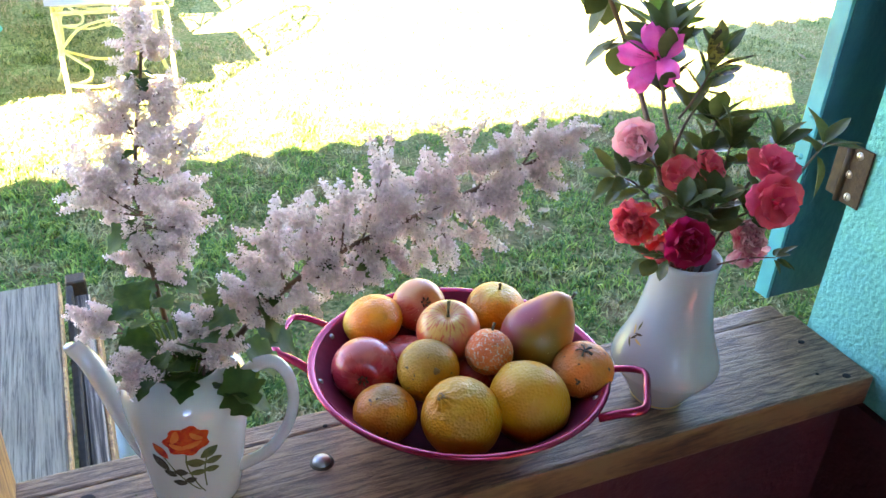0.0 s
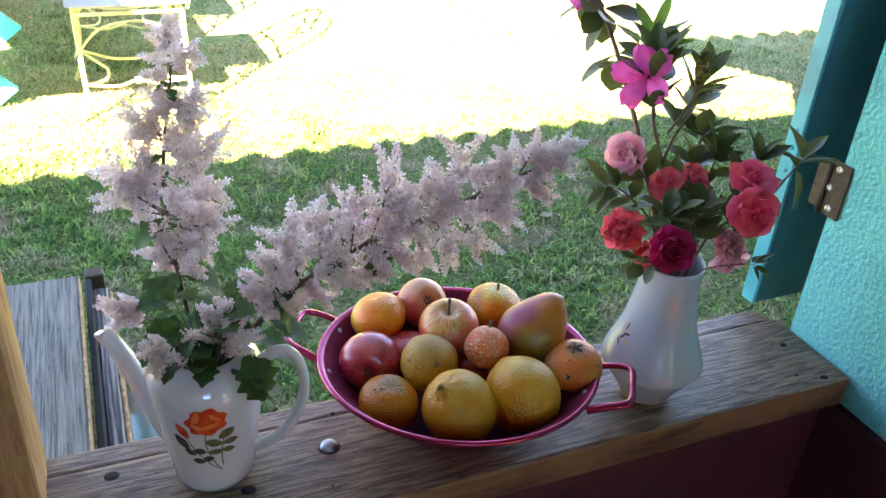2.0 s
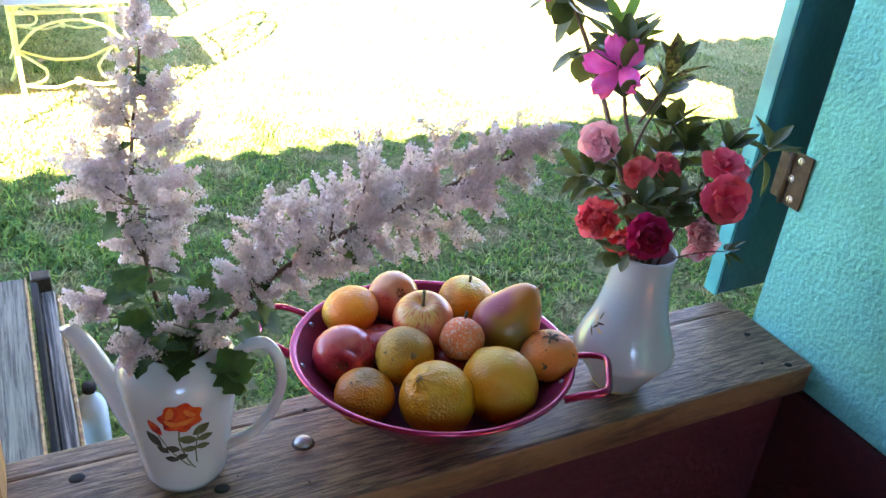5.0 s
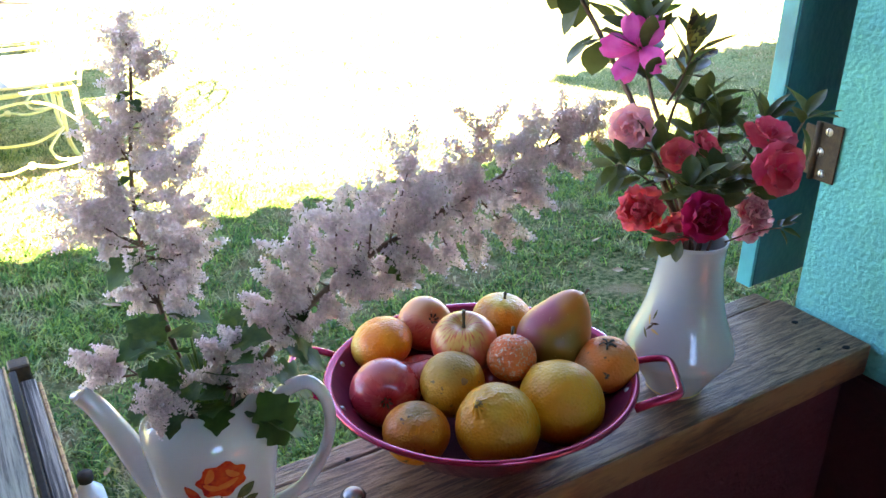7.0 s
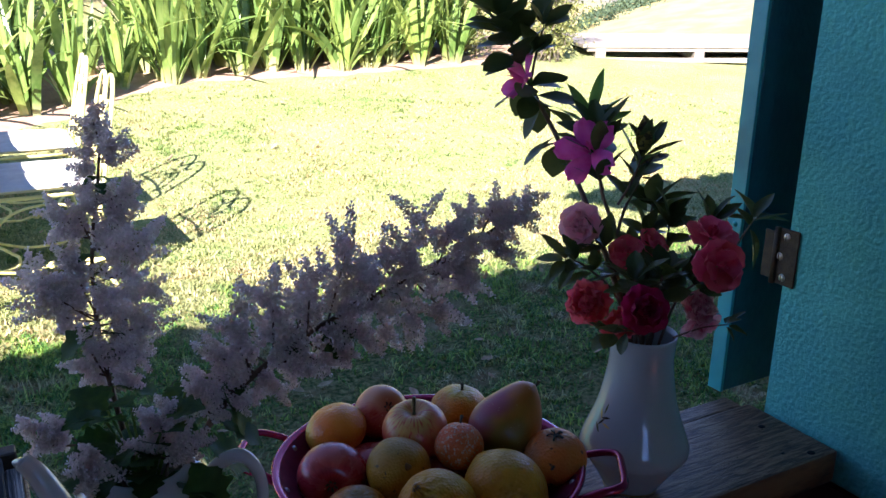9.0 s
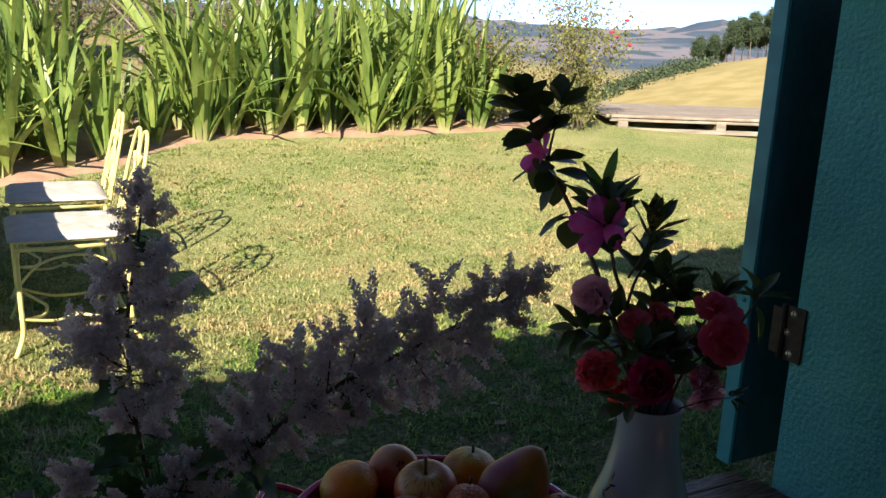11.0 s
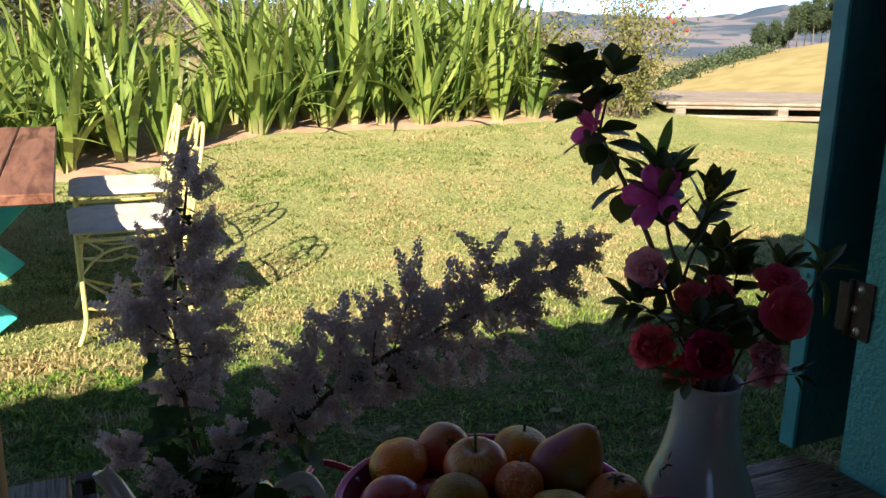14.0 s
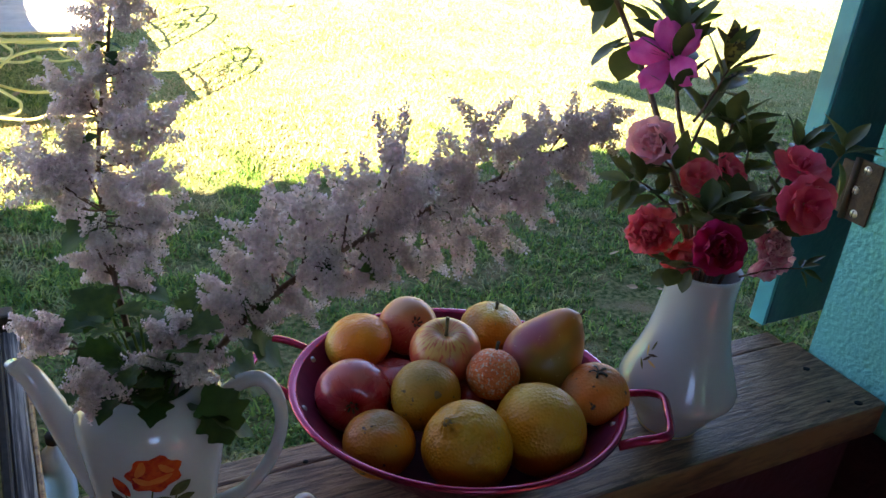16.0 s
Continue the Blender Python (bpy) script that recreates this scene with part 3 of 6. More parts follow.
def skin(name, inward, base, alt, patches, pores=340, relief=0.5, rough=0.42, specks=None, speck_at=0.66, speck_scale=150, streaks=None, mottle=24, coat=0.0):
    """Fruit skin: a mottled base, patches that face a direction of the place, scars or dots, and pores."""
    m = bpy.data.materials.new(name)
    m.use_nodes = True
    nt, L = m.node_tree, m.node_tree.links.new
    b = nt.nodes["Principled BSDF"]
    tc = nt.nodes.new("ShaderNodeTexCoord")
    def tex(sc, detail=5, vec=None):
        n = nt.nodes.new("ShaderNodeTexNoise")
        n.inputs["Scale"].default_value, n.inputs["Detail"].default_value = sc, detail
        L(vec or tc.outputs["Object"], n.inputs["Vector"])
        return n.outputs["Fac"]
    def span(f, lo, hi):
        n = nt.nodes.new("ShaderNodeMapRange")
        n.interpolation_type = "SMOOTHSTEP"
        n.inputs["From Min"].default_value, n.inputs["From Max"].default_value = lo, hi
        L(f, n.inputs["Value"])
        return n.outputs["Result"]
    def mix(f, a, c):
        n = nt.nodes.new("ShaderNodeMix")
        n.data_type = "RGBA"
        L(f, n.inputs["Factor"])
        for sock, v in ((n.inputs[6], a), (n.inputs[7], c)):
            if isinstance(v, tuple):
                sock.default_value = (*v, 1)
            else:
                L(v, sock)
        return n.outputs[2]
    col = mix(span(tex(mottle), 0.38, 0.64), base, alt)
    if streaks:
        sp, at, cb = (nt.nodes.new("ShaderNode" + n) for n in ("SeparateXYZ", "Math", "CombineXYZ"))
        L(tc.outputs["Object"], sp.inputs[0])
        at.operation = "ARCTAN2"
        L(sp.outputs["Y"], at.inputs[0])
        L(sp.outputs["X"], at.inputs[1])
        zs = nt.nodes.new("ShaderNodeMath")
        zs.operation = "MULTIPLY"
        zs.inputs[1].default_value = 14
        L(sp.outputs["Z"], zs.inputs[0])
        L(at.outputs[0], cb.inputs["X"])
        L(zs.outputs[0], cb.inputs["Y"])
        col = mix(span(tex(9, 4, cb.outputs[0]), 0.45, 0.70), col, streaks)
    wobble = tex(34, 4)
    for way, lo, hi, colour in patches:
        d = inward @ Vector(way).normalized()
        dot, nrm, add = nt.nodes.new("ShaderNodeVectorMath"), nt.nodes.new("ShaderNodeVectorMath"), nt.nodes.new("ShaderNodeMath")
        nrm.operation = "NORMALIZE"
        L(tc.outputs["Object"], nrm.inputs[0])
        dot.operation = "DOT_PRODUCT"
        L(nrm.outputs["Vector"], dot.inputs[0])
        dot.inputs[1].default_value = d
        add.operation = "MULTIPLY_ADD"
        add.inputs[1].default_value = 0.9
        L(wobble, add.inputs[0])
        L(dot.outputs["Value"], add.inputs[2])
        col = mix(span(add.outputs[0], lo + 0.45, hi + 0.45), col, colour)
    if specks:
        col = mix(span(tex(speck_scale, 3), speck_at, speck_at + 0.06), col, specks)
    L(col, b.inputs["Base Color"])
    b.inputs["Coat Weight"].default_value, b.inputs["Coat Roughness"].default_value = coat, 0.15
    b.inputs["Specular IOR Level"].default_value = 0.4
    rr = nt.nodes.new("ShaderNodeMapRange")
    rr.inputs["To Min"].default_value, rr.inputs["To Max"].default_value = rough - 0.14, rough + 0.14
    L(tex(45, 4), rr.inputs["Value"])
    L(rr.outputs["Result"], b.inputs["Roughness"])
    if pores:
        vo, bp = nt.nodes.new("ShaderNodeTexVoronoi"), nt.nodes.new("ShaderNodeBump")
        vo.inputs["Scale"].default_value = pores
        L(tc.outputs["Object"], vo.inputs["Vector"])
        bp.inputs["Strength"].default_value, bp.inputs["Distance"].default_value = relief, 0.0016
        L(vo.outputs["Distance"], bp.inputs["Height"])
        big = nt.nodes.new("ShaderNodeBump")
        big.inputs["Strength"].default_value, big.inputs["Distance"].default_value = 0.22, 0.005
        L(tex(60, 3), big.inputs["Height"])
        L(big.outputs["Normal"], bp.inputs["Normal"])
        L(bp.outputs["Normal"], b.inputs["Normal"])
    return m

UPW, DOWN, LEFT, RIGHT, FRONT = (0, 0, 1), (0, 0, -1), (-0.91, 0.42, 0), (0.91, -0.42, 0), (-0.42, -0.91, 0)
SKINS = {
    "mandarin": dict(base=(0.72, 0.175, 0.004), alt=(0.76, 0.23, 0.008), patches=[(LEFT, 0.55, 1.0, (0.60, 0.30, 0.03))], rough=0.34, specks=(0.55, 0.36, 0.12), speck_at=0.70),
    "ribbed": dict(base=(0.72, 0.20, 0.004), alt=(0.74, 0.27, 0.012), patches=[(UPW, 0.5, 1.0, (0.62, 0.38, 0.04)), (LEFT, 0.3, 0.8, (0.48, 0.16, 0.01))], rough=0.36, specks=(0.35, 0.20, 0.06), speck_at=0.70),
    "orange": dict(base=(0.62, 0.165, 0.006), alt=(0.64, 0.22, 0.010), patches=[(UPW, 0.55, 1.1, (0.36, 0.19, 0.05)), (DOWN, 0.3, 0.9, (0.55, 0.14, 0.006))], specks=(0.10, 0.05, 0.02), speck_at=0.64, speck_scale=110),
    "olive": dict(base=(0.46, 0.19, 0.010), alt=(0.52, 0.25, 0.015), patches=[(UPW, 0.4, 1.1, (0.38, 0.21, 0.04)), (RIGHT, 0.4, 0.9, (0.55, 0.22, 0.01))], rough=0.5, specks=(0.16, 0.10, 0.03), speck_at=0.66),
    "tang": dict(base=(0.70, 0.13, 0.02), alt=(0.72, 0.20, 0.04), patches=[], rough=0.55, specks=(0.62, 0.42, 0.26), speck_at=0.55, speck_scale=340, pores=300, relief=0.9),
    "spotted": dict(base=(0.72, 0.15, 0.010), alt=(0.74, 0.20, 0.02), patches=[(UPW, 0.65, 1.15, (0.46, 0.20, 0.06)), (LEFT, 0.6, 1.1, (0.50, 0.18, 0.05))], rough=0.5, specks=(0.06, 0.035, 0.018), speck_at=0.63, speck_scale=105),
    "lemon": dict(base=(0.66, 0.235, 0.006), alt=(0.69, 0.28, 0.010), patches=[(UPW, 0.5, 1.1, (0.62, 0.33, 0.03)), (DOWN, -0.25, 0.6, (0.64, 0.19, 0.006))], rough=0.42, specks=(0.42, 0.20, 0.03), speck_at=0.70, pores=300, relief=0.6),
    "apple": dict(base=(0.60, 0.36, 0.09), alt=(0.62, 0.30, 0.08), patches=[(DOWN, -0.70, 0.05, (0.50, 0.05, 0.03)), (RIGHT, 0.1, 0.8, (0.56, 0.14, 0.05))], streaks=(0.52, 0.05, 0.03), pores=0, rough=0.32, specks=(0.70, 0.50, 0.28), speck_at=0.68, speck_scale=260),
    "apple_red": dict(base=(0.42, 0.025, 0.035), alt=(0.46, 0.05, 0.05), patches=[(UPW, 0.5, 1.1, (0.52, 0.12, 0.09))], streaks=(0.32, 0.010, 0.02), pores=0, rough=0.28, specks=(0.60, 0.22, 0.16), speck_at=0.68, speck_scale=260, coat=0.2),
    "apple_pink": dict(base=(0.54, 0.09, 0.05), alt=(0.58, 0.18, 0.08), patches=[(UPW, 0.3, 1.0, (0.60, 0.26, 0.12)), (RIGHT, 0.3, 0.9, (0.58, 0.24, 0.07))], streaks=(0.44, 0.03, 0.03), pores=0, rough=0.32, specks=(0.68, 0.42, 0.24), speck_at=0.68, speck_scale=260),
    "mango": dict(base=(0.40, 0.125, 0.012), alt=(0.37, 0.15, 0.016), patches=[((-0.5, -0.3, -0.8), -0.55, 0.35, (0.22, 0.125, 0.018)), (RIGHT, 0.35, 0.9, (0.54, 0.16, 0.012)), ((-0.6, 0.6, 0.55), 0.15, 0.75, (0.29, 0.05, 0.055))], rough=0.40, specks=(0.60, 0.42, 0.18), speck_at=0.70, speck_scale=330, pores=0, mottle=40),
}

# name, shape, skin, place, radius, direction of the stalk, stalk kind, label
FRUIT = [
    ("mandarin", "mandarin", "mandarin", (0.102, 0.226, 0.653), 0.0365, (-0.2, 0.3, 1), None, "smooth orange mandarin resting in the bowl"),
    ("apple", "apple", "apple_pink", (0.165, 0.234, 0.656), 0.0335, (0.05, -0.75, 0.65), "eye", "pinkish red apple showing its eye"),
    ("apple", "apple", "apple", (0.171, 0.157, 0.668), 0.0372, (-0.12, -0.12, 1), "stalk", "yellow apple with red streaks and a stalk"),
    ("mandarin", "mandarin", "ribbed", (0.261, 0.210, 0.646), 0.0375, (0.12, 0.0, 1), "stub", "ribbed orange mandarin with a dark stalk stub"),
    ("apple", "apple", "apple_red", (0.069, 0.156, 0.640), 0.0385, (-0.35, -0.8, 0.15), "eye", "glossy crimson apple showing its eye"),
    ("orange", "orange", "olive", (0.129, 0.114, 0.653), 0.0355, (-0.05, -0.75, 0.55), "navel", "dull olive-orange fruit with a brown scar"),
    ("tangerine", "orange", "tang", (0.199, 0.105, 0.668), 0.0275, (0.25, 0.35, 0.9), "stub", "small scurfy tangerine with a stalk stub"),
    ("orange", "mandarin", "spotted", (0.297, 0.058, 0.652), 0.0355, (-0.1, -0.05, 1), "calyx", "orange with black spots and a dry calyx"),
    ("orange", "mandarin", "orange", (0.068, 0.086, 0.632), 0.0350, (0.05, -0.2, 1), None, "blotched brownish orange fruit in the bowl"),
    ("lemon", "lemon", "lemon", (0.139, 0.044, 0.640), 0.0430, (-0.55, -0.10, 0.80), "button", "large rough-skinned yellow lemon"),
    ("lemon", "lemon", "lemon", (0.218, 0.038, 0.642), 0.0440, (0.25, -0.62, -0.60), "navel", "large rough-skinned yellow lemon with a puckered end"),
    ("mango", "mango", "mango", (0.272, 0.118, 0.668), 0.0405, (0.86, -0.10, 0.50), "stub", "ripe mango shading from green and orange to pink"),
    ("apple", "apple", "apple_red", (0.195, 0.118, 0.618), 0.0340, (0.2, -0.4, 0.6), None, "dark red apple under the other fruit"),
    ("apple", "apple", "apple_red", (0.125, 0.178, 0.620), 0.0340, (0, 0.3, 0.8), None, "dark red apple under the other fruit"),
]
for k, (name, shape, kind, place, R, way, stalk, label) in enumerate(FRUIT):
    f = thing(name, aim(place, way, 0.7 * k), label, "fruit", "fruit in the bowl")
    inward = f.matrix_basis.to_3x3().transposed()
    part("flesh", fruit_mesh(R, shape, k, inward @ Vector((0, 0, 1))), skin("%s_skin" % kind, inward, **SKINS[kind]), f)
    top = {"apple": 0.66, "mandarin": 0.77, "mango": 1.24, "lemon": 1.17}.get(shape, 0.90) * R
    if shape == "mango":
        beak = inward @ Vector((0, 0, 1))
        lift = Vector((beak.x, beak.y, 0)) * (0.60 * R)
    else:
        lift = Vector((0, 0, 0))
    if stalk in ("stalk", "stub"):
        h = 0.020 if stalk == "stalk" else 0.008
        part("stalk", tube("stalk", [lift + Vector((0, 0, top - 0.003)), lift + Vector((0.001, 0, top + h * 0.5)), lift + Vector((0.004, 0.001, top + h))], lambda t: 0.0014 + 0.001 * (1 - t) * (t < 0.2) + 0.0008 * t, 7, 4), M["stalk"], f)
    elif stalk == "eye":
        rng = random.Random(k)
        ms = [(leaf, Matrix.Rotation(j * 1.05, 4, "Z")) for j, leaf in enumerate([tube("s", [(0.002, 0, top - 0.003), (0.0045, 0, top + 0.002), (0.006, 0.001, top + 0.0035)], 0.0011, 5, 2) for _ in range(6)])]
        part("eye", merge("eye", ms), M["stalk"], f)
    elif stalk in ("navel", "button"):
        part("scar", lathe("scar", [(0, top + 0.001), (0.003, top + 0.0012), (0.0045, top - 0.001), (0.005, top - 0.004)], 14, 1, 1, lambda a, z: 1 + 0.15 * math.sin(3 * a)), M["navel"], f)
    elif stalk == "calyx":
        ms = [(tube("s", [(0, 0, top), (0.005, 0, top + 0.003), (0.010, 0.001, top + 0.001)], 0.0016, 5, 2, True, 0.5), Matrix.Rotation(j * 1.257, 4, "Z")) for j in range(5)]
        part("calyx", merge("calyx", ms), M["stalk"], f)

# ---- teapot used as a vase ----
TP = (-0.130, 0.110)
teapot = thing("teapot", pose(TP[0], TP[1], SILL, 0, 0, -30) @ Matrix.Diagonal((1, 1, 1.10, 1)), "white glazed china teapot painted with a red rose", "teapot")
prof = [(0.0, 0.001), (0.036, 0.001), (0.040, 0.003), (0.0425, 0.010), (0.046, 0.035), (0.050, 0.065), (0.0545, 0.095), (0.0578, 0.118), (0.0575, 0.130), (0.053, 0.141), (0.044, 0.149), (0.037, 0.1525), (0.0355, 0.1535),
        (0.034, 0.1525), (0.036, 0.148), (0.048, 0.138), (0.053, 0.125), (0.045, 0.06), (0.038, 0.012), (0.0, 0.01)]
part("body", lathe("body", [(r * 1.05, z) for r, z in prof], 64), M["china"], teapot)
part("spout", tube("spout", [(-0.038, 0, 0.040), (-0.052, 0, 0.055), (-0.068, 0, 0.085), (-0.083, 0, 0.115), (-0.097, 0, 0.140), (-0.110, 0, 0.153)], lambda t: 0.0185 - 0.0105 * t ** 0.8, 20, 8, False), M["china"], teapot)
part("spout_lip", tube("spout_lip", [(-0.1085, 0, 0.1515), (-0.1105, 0, 0.1535), (-0.1085, 0, 0.1517)], lambda t: 0.0082 - 0.0022 * (t > 0.75), 20, 3, False), M["china"], teapot)
# flat black disc paints the shade inside the white spout
part("spout_hollow", lathe("spout_hollow", [(0, 0), (0.0062, 0.0)], 20), M["black"], teapot, "black disc for the shade inside the spout", pose(-0.1085, 0, 0.1515, 0, -48, 0))
part("handle", tube("handle", [(0.046, 0, 0.126), (0.058, 0, 0.143), (0.073, 0, 0.158), (0.090, 0, 0.163), (0.103, 0, 0.150), (0.107, 0, 0.124), (0.099, 0, 0.092), (0.080, 0, 0.061), (0.057, 0, 0.043), (0.044, 0, 0.036)], lambda t: 0.0050 + 0.0022 * abs(2 * t - 1) ** 2, 14, 8, True, 1.15), M["china"], teapot)

def on_pot(u, v, lift=0.0006):
    """A point of the pot's outside: u metres round the wall, v metres up."""
    pts = [(p[0], p[1]) for p in prof[2:8]]
    r = np.interp(v, [p[1] for p in pts], [p[0] * 1.05 for p in pts]) + lift
    a = ROSE_A + u / r
    return (r * math.cos(a), r * math.sin(a), v)

ROSE_A = radians(-74)
def decal(name, outline, material, centre=(0.0, 0.0), label="", lift=0.0006, rings=5):
    cu, cv = centre
    verts, faces = [on_pot(cu, cv, lift)], []
    n = len(outline)
    for k in range(1, rings + 1):
        for u, v in outline:
            verts.append(on_pot(cu + (u - cu) * k / rings, cv + (v - cv) * k / rings, lift))
    faces += [(0, 1 + k, 1 + (k + 1) % n) for k in range(n)]
    for r in range(rings - 1):
        for k in range(n):
            faces.append((1 + r * n + k, 1 + (r + 1) * n + k, 1 + (r + 1) * n + (k + 1) % n, 1 + r * n + (k + 1) % n))
    return part(name, mesh_from(name, verts, faces), material, teapot, label)
M["rose"] = mat("painted_rose_red", (0.68, 0.045, 0.015), (0.78, 0.10, 0.02), 160, 0.2, 0.0, coat=0.5, c3=(0.45, 0.02, 0.015), c3_scale=90, c3_at=0.55)
M["rose_light"] = mat("painted_rose_orange", (0.80, 0.16, 0.03), (0.82, 0.22, 0.05), 160, 0.2, 0.0, coat=0.5)
M["decal_leaf"] = mat("painted_leaf_green", (0.10, 0.11, 0.04), (0.16, 0.16, 0.06), 140, 0.2, 0.0, coat=0.5)
M["decal_dark"] = mat("painted_leaf_brown", (0.06, 0.05, 0.03), (0.10, 0.08, 0.05), 140, 0.2, 0.0, coat=0.5)
def blob(cu, cv, ru, rv, rot=0.0, lobes=0, amp=0.0, tip=0.0, n=32, seed=0.0):
    out = []
    for k in range(n):
        a = 2 * math.pi * k / n
        w = 1 + amp * math.sin(lobes * a + seed)
        x, y = ru * w * math.cos(a), rv * w * math.sin(a) * (1 - tip * abs(math.cos(a)) ** 2)
        out.append((cu + x * math.cos(rot) - y * math.sin(rot), cv + x * math.sin(rot) + y * math.cos(rot)))
    return out
rose_pos = (0.004, 0.108)
decal("rose_flower", blob(0.004, 0.108, 0.021, 0.017, 0.2, 7, 0.10), M["rose"], rose_pos, "painted red rose")
for cu, cv, ru, rv, rot in ((-0.006, 0.114, 0.008, 0.0035, 1.2), (0.008, 0.103, 0.010, 0.003, 0.3), (0.013, 0.113, 0.007, 0.003, -0.7), (-0.005, 0.102, 0.008, 0.003, -0.4)):
    decal("petal", blob(cu, cv, ru, rv, rot, 3, 0.1), M["rose_light"], (cu, cv), "", 0.0009, 3)
decal("rosebud", blob(-0.022, 0.095, 0.011, 0.005, -0.95, 0, 0, 0.5), M["rose"], (-0.022, 0.095), "painted red rosebud")
for cu, cv, ru, rv, rot, mk in ((-0.024, 0.079, 0.012, 0.0055, -0.9, "decal_dark"), (-0.016, 0.066, 0.007, 0.004, -0.5, "decal_dark"), (-0.006, 0.068, 0.007, 0.0045, -0.2, "decal_dark"), (-0.008, 0.054, 0.007, 0.004, -0.2, "decal_dark"),
                               (0.002, 0.057, 0.006, 0.004, 0.2, "decal_dark"), (0.009, 0.079, 0.010, 0.0055, -0.3, "decal_leaf"), (0.023, 0.089, 0.010, 0.006, 0.5, "decal_leaf"), (0.026, 0.077, 0.009, 0.0045, 0.0, "decal_leaf"),
                               (0.010, 0.066, 0.009, 0.004, 0.0, "decal_leaf"), (0.023, 0.066, 0.008, 0.004, -0.2, "decal_leaf")):
    decal("painted_leaf", blob(cu, cv, ru, rv, rot, 0, 0, 0.55), M[mk], (cu, cv), "", 0.0007, 3)
def painted_stem(points, w=0.0007):
    pts = smooth_path([(u, v, 0) for u, v in points], 6)
    verts, faces = [], []
    for i, p in enumerate(pts):
        d = (pts[min(i + 1, len(pts) - 1)] - pts[max(i - 1, 0)]).normalized()
        verts += [on_pot(p.x - d.y * w, p.y + d.x * w, 0.0005), on_pot(p.x + d.y * w, p.y - d.x * w, 0.0005)]
    faces = [(2 * i, 2 * i + 1, 2 * i + 3, 2 * i + 2) for i in range(len(pts) - 1)]
    part("painted_stem", mesh_from("painted_stem", verts, faces), M["decal_leaf"], teapot)
painted_stem([(0.002, 0.094), (0.001, 0.075), (0.008, 0.05), (0.014, 0.038)])
painted_stem([(-0.020, 0.088), (-0.010, 0.068), (0.004, 0.048), (0.010, 0.042)])
painted_stem([(0.020, 0.085), (0.016, 0.065), (0.016, 0.045)])

# ---- porcelain vase ----
VX, VY = 0.424, 0.070
vase = thing("vase", pose(VX, VY, SILL), "white pearl-glazed porcelain vase with a gilt sprig", "vase")
vp = [(0.0, 0.001), (0.031, 0.001), (0.0332, 0.003), (0.0336, 0.006), (0.0360, 0.010), (0.0450, 0.025), (0.0545, 0.040), (0.0630, 0.0525), (0.0652, 0.0565), (0.0652, 0.062), (0.0620, 0.072), (0.0565, 0.086), (0.0505, 0.102), (0.0450, 0.121), (0.0410, 0.142), (0.0382, 0.160), (0.0370, 0.175), (0.0375, 0.190), (0.0382, 0.198), (0.0388, 0.203),
      (0.0374, 0.2035), (0.0360, 0.195), (0.035, 0.175), (0.037, 0.150), (0.048, 0.1), (0.058, 0.065), (0.034, 0.015), (0.0, 0.012)]
part("body", lathe("body", vp, 72), M["pearl"], vase)
part("foot_line", lathe("foot_line", [(0.0334, 0.0040), (0.0344, 0.0052), (0.0342, 0.0066)], 60), M["gilt"], vase, "thin gilt line")

def on_vase(a, z, lift=0.0005):
    r = float(np.interp(z, [p[1] for p in vp[4:20]], [p[0] for p in vp[4:20]])) + lift
    return (r * math.cos(a), r * math.sin(a), z)
def vase_mark(a0, z0, lu, lv, rot, material):
    verts, n = [on_vase(a0, z0)], 14
    for k in range(n):
        t = 2 * math.pi * k / n
        u, v = lu * math.cos(t), lv * math.sin(t) * (1 - 0.5 * abs(math.cos(t)))
        verts.append(on_vase(a0 + (u * math.cos(rot) - v * math.sin(rot)) / 0.052, z0 + u * math.sin(rot) + v * math.cos(rot)))
    part("painted_sprig", mesh_from("painted_sprig", verts, [(0, 1 + k, 1 + (k + 1) % n) for k in range(n)]), material, vase)
for k, (da, z, rot, mk) in enumerate(((0.0, 0.100, 0.9, "decal_dark"), (0.10, 0.106, 0.3, "decal_dark"), (-0.08, 0.108, 2.0, "gilt"), (0.04, 0.116, 1.4, "decal_leaf"), (-0.06, 0.092, 2.4, "decal_leaf"), (0.16, 0.098, -0.2, "gilt"))):
    vase_mark(radians(178) + da, z, 0.0065, 0.0016, rot, M[mk])

# ---- garden bench outside the sill ----
bench = thing("plank_bench", pose(0, 0, 0), "weathered grey wooden bench standing on the lawn", "bench")
part("seat_plank", box(-0.62, -0.283, 0.24, 0.985, 0.292, 0.325, 0.004), M["grey_plank"], bench)
# black box added to draw the shade in the gap beside the plank
part("rail", box(-0.276, -0.262, 0.24, 1.07, 0.175, 0.262, 0.003), M["black"], bench, "black strip added for the shade in the gap")
part("plank_edge", box(-0.2828, -0.2785, 0.24, 0.985, 0.292, 0.324, 0.001), M["post"], bench, "pale sawn plank edge")
part("end_block", box(-0.275, -0.236, 1.078, 1.115, 0.16, 0.262, 0.003), M["hinge"], bench, "dark end block")
part("side_strip", box(-0.2312, -0.223, 0.26, 1.072, 0.10, 0.222, 0.002), M["post"], bench, "pale raw wood strip")
part("side_board", box(-0.2615, -0.232, 0.26, 1.075, 0.11, 0.232, 0.004), M["slat"], bench, "striped split grey board")
for x, y in ((-0.58, 0.30), (-0.33, 0.30), (-0.58, 0.93), (-0.33, 0.93)):
    part("leg", box(x - 0.025, x + 0.025, y - 0.025, y + 0.025, -0.01, 0.2915, 0.003), M["grey_plank"], bench)
bottle = thing("plastic_bottle", pose(-0.200, 0.815, 0.0, 0, 0, 0), "pale blue plastic bottle on the grass", "bottle")
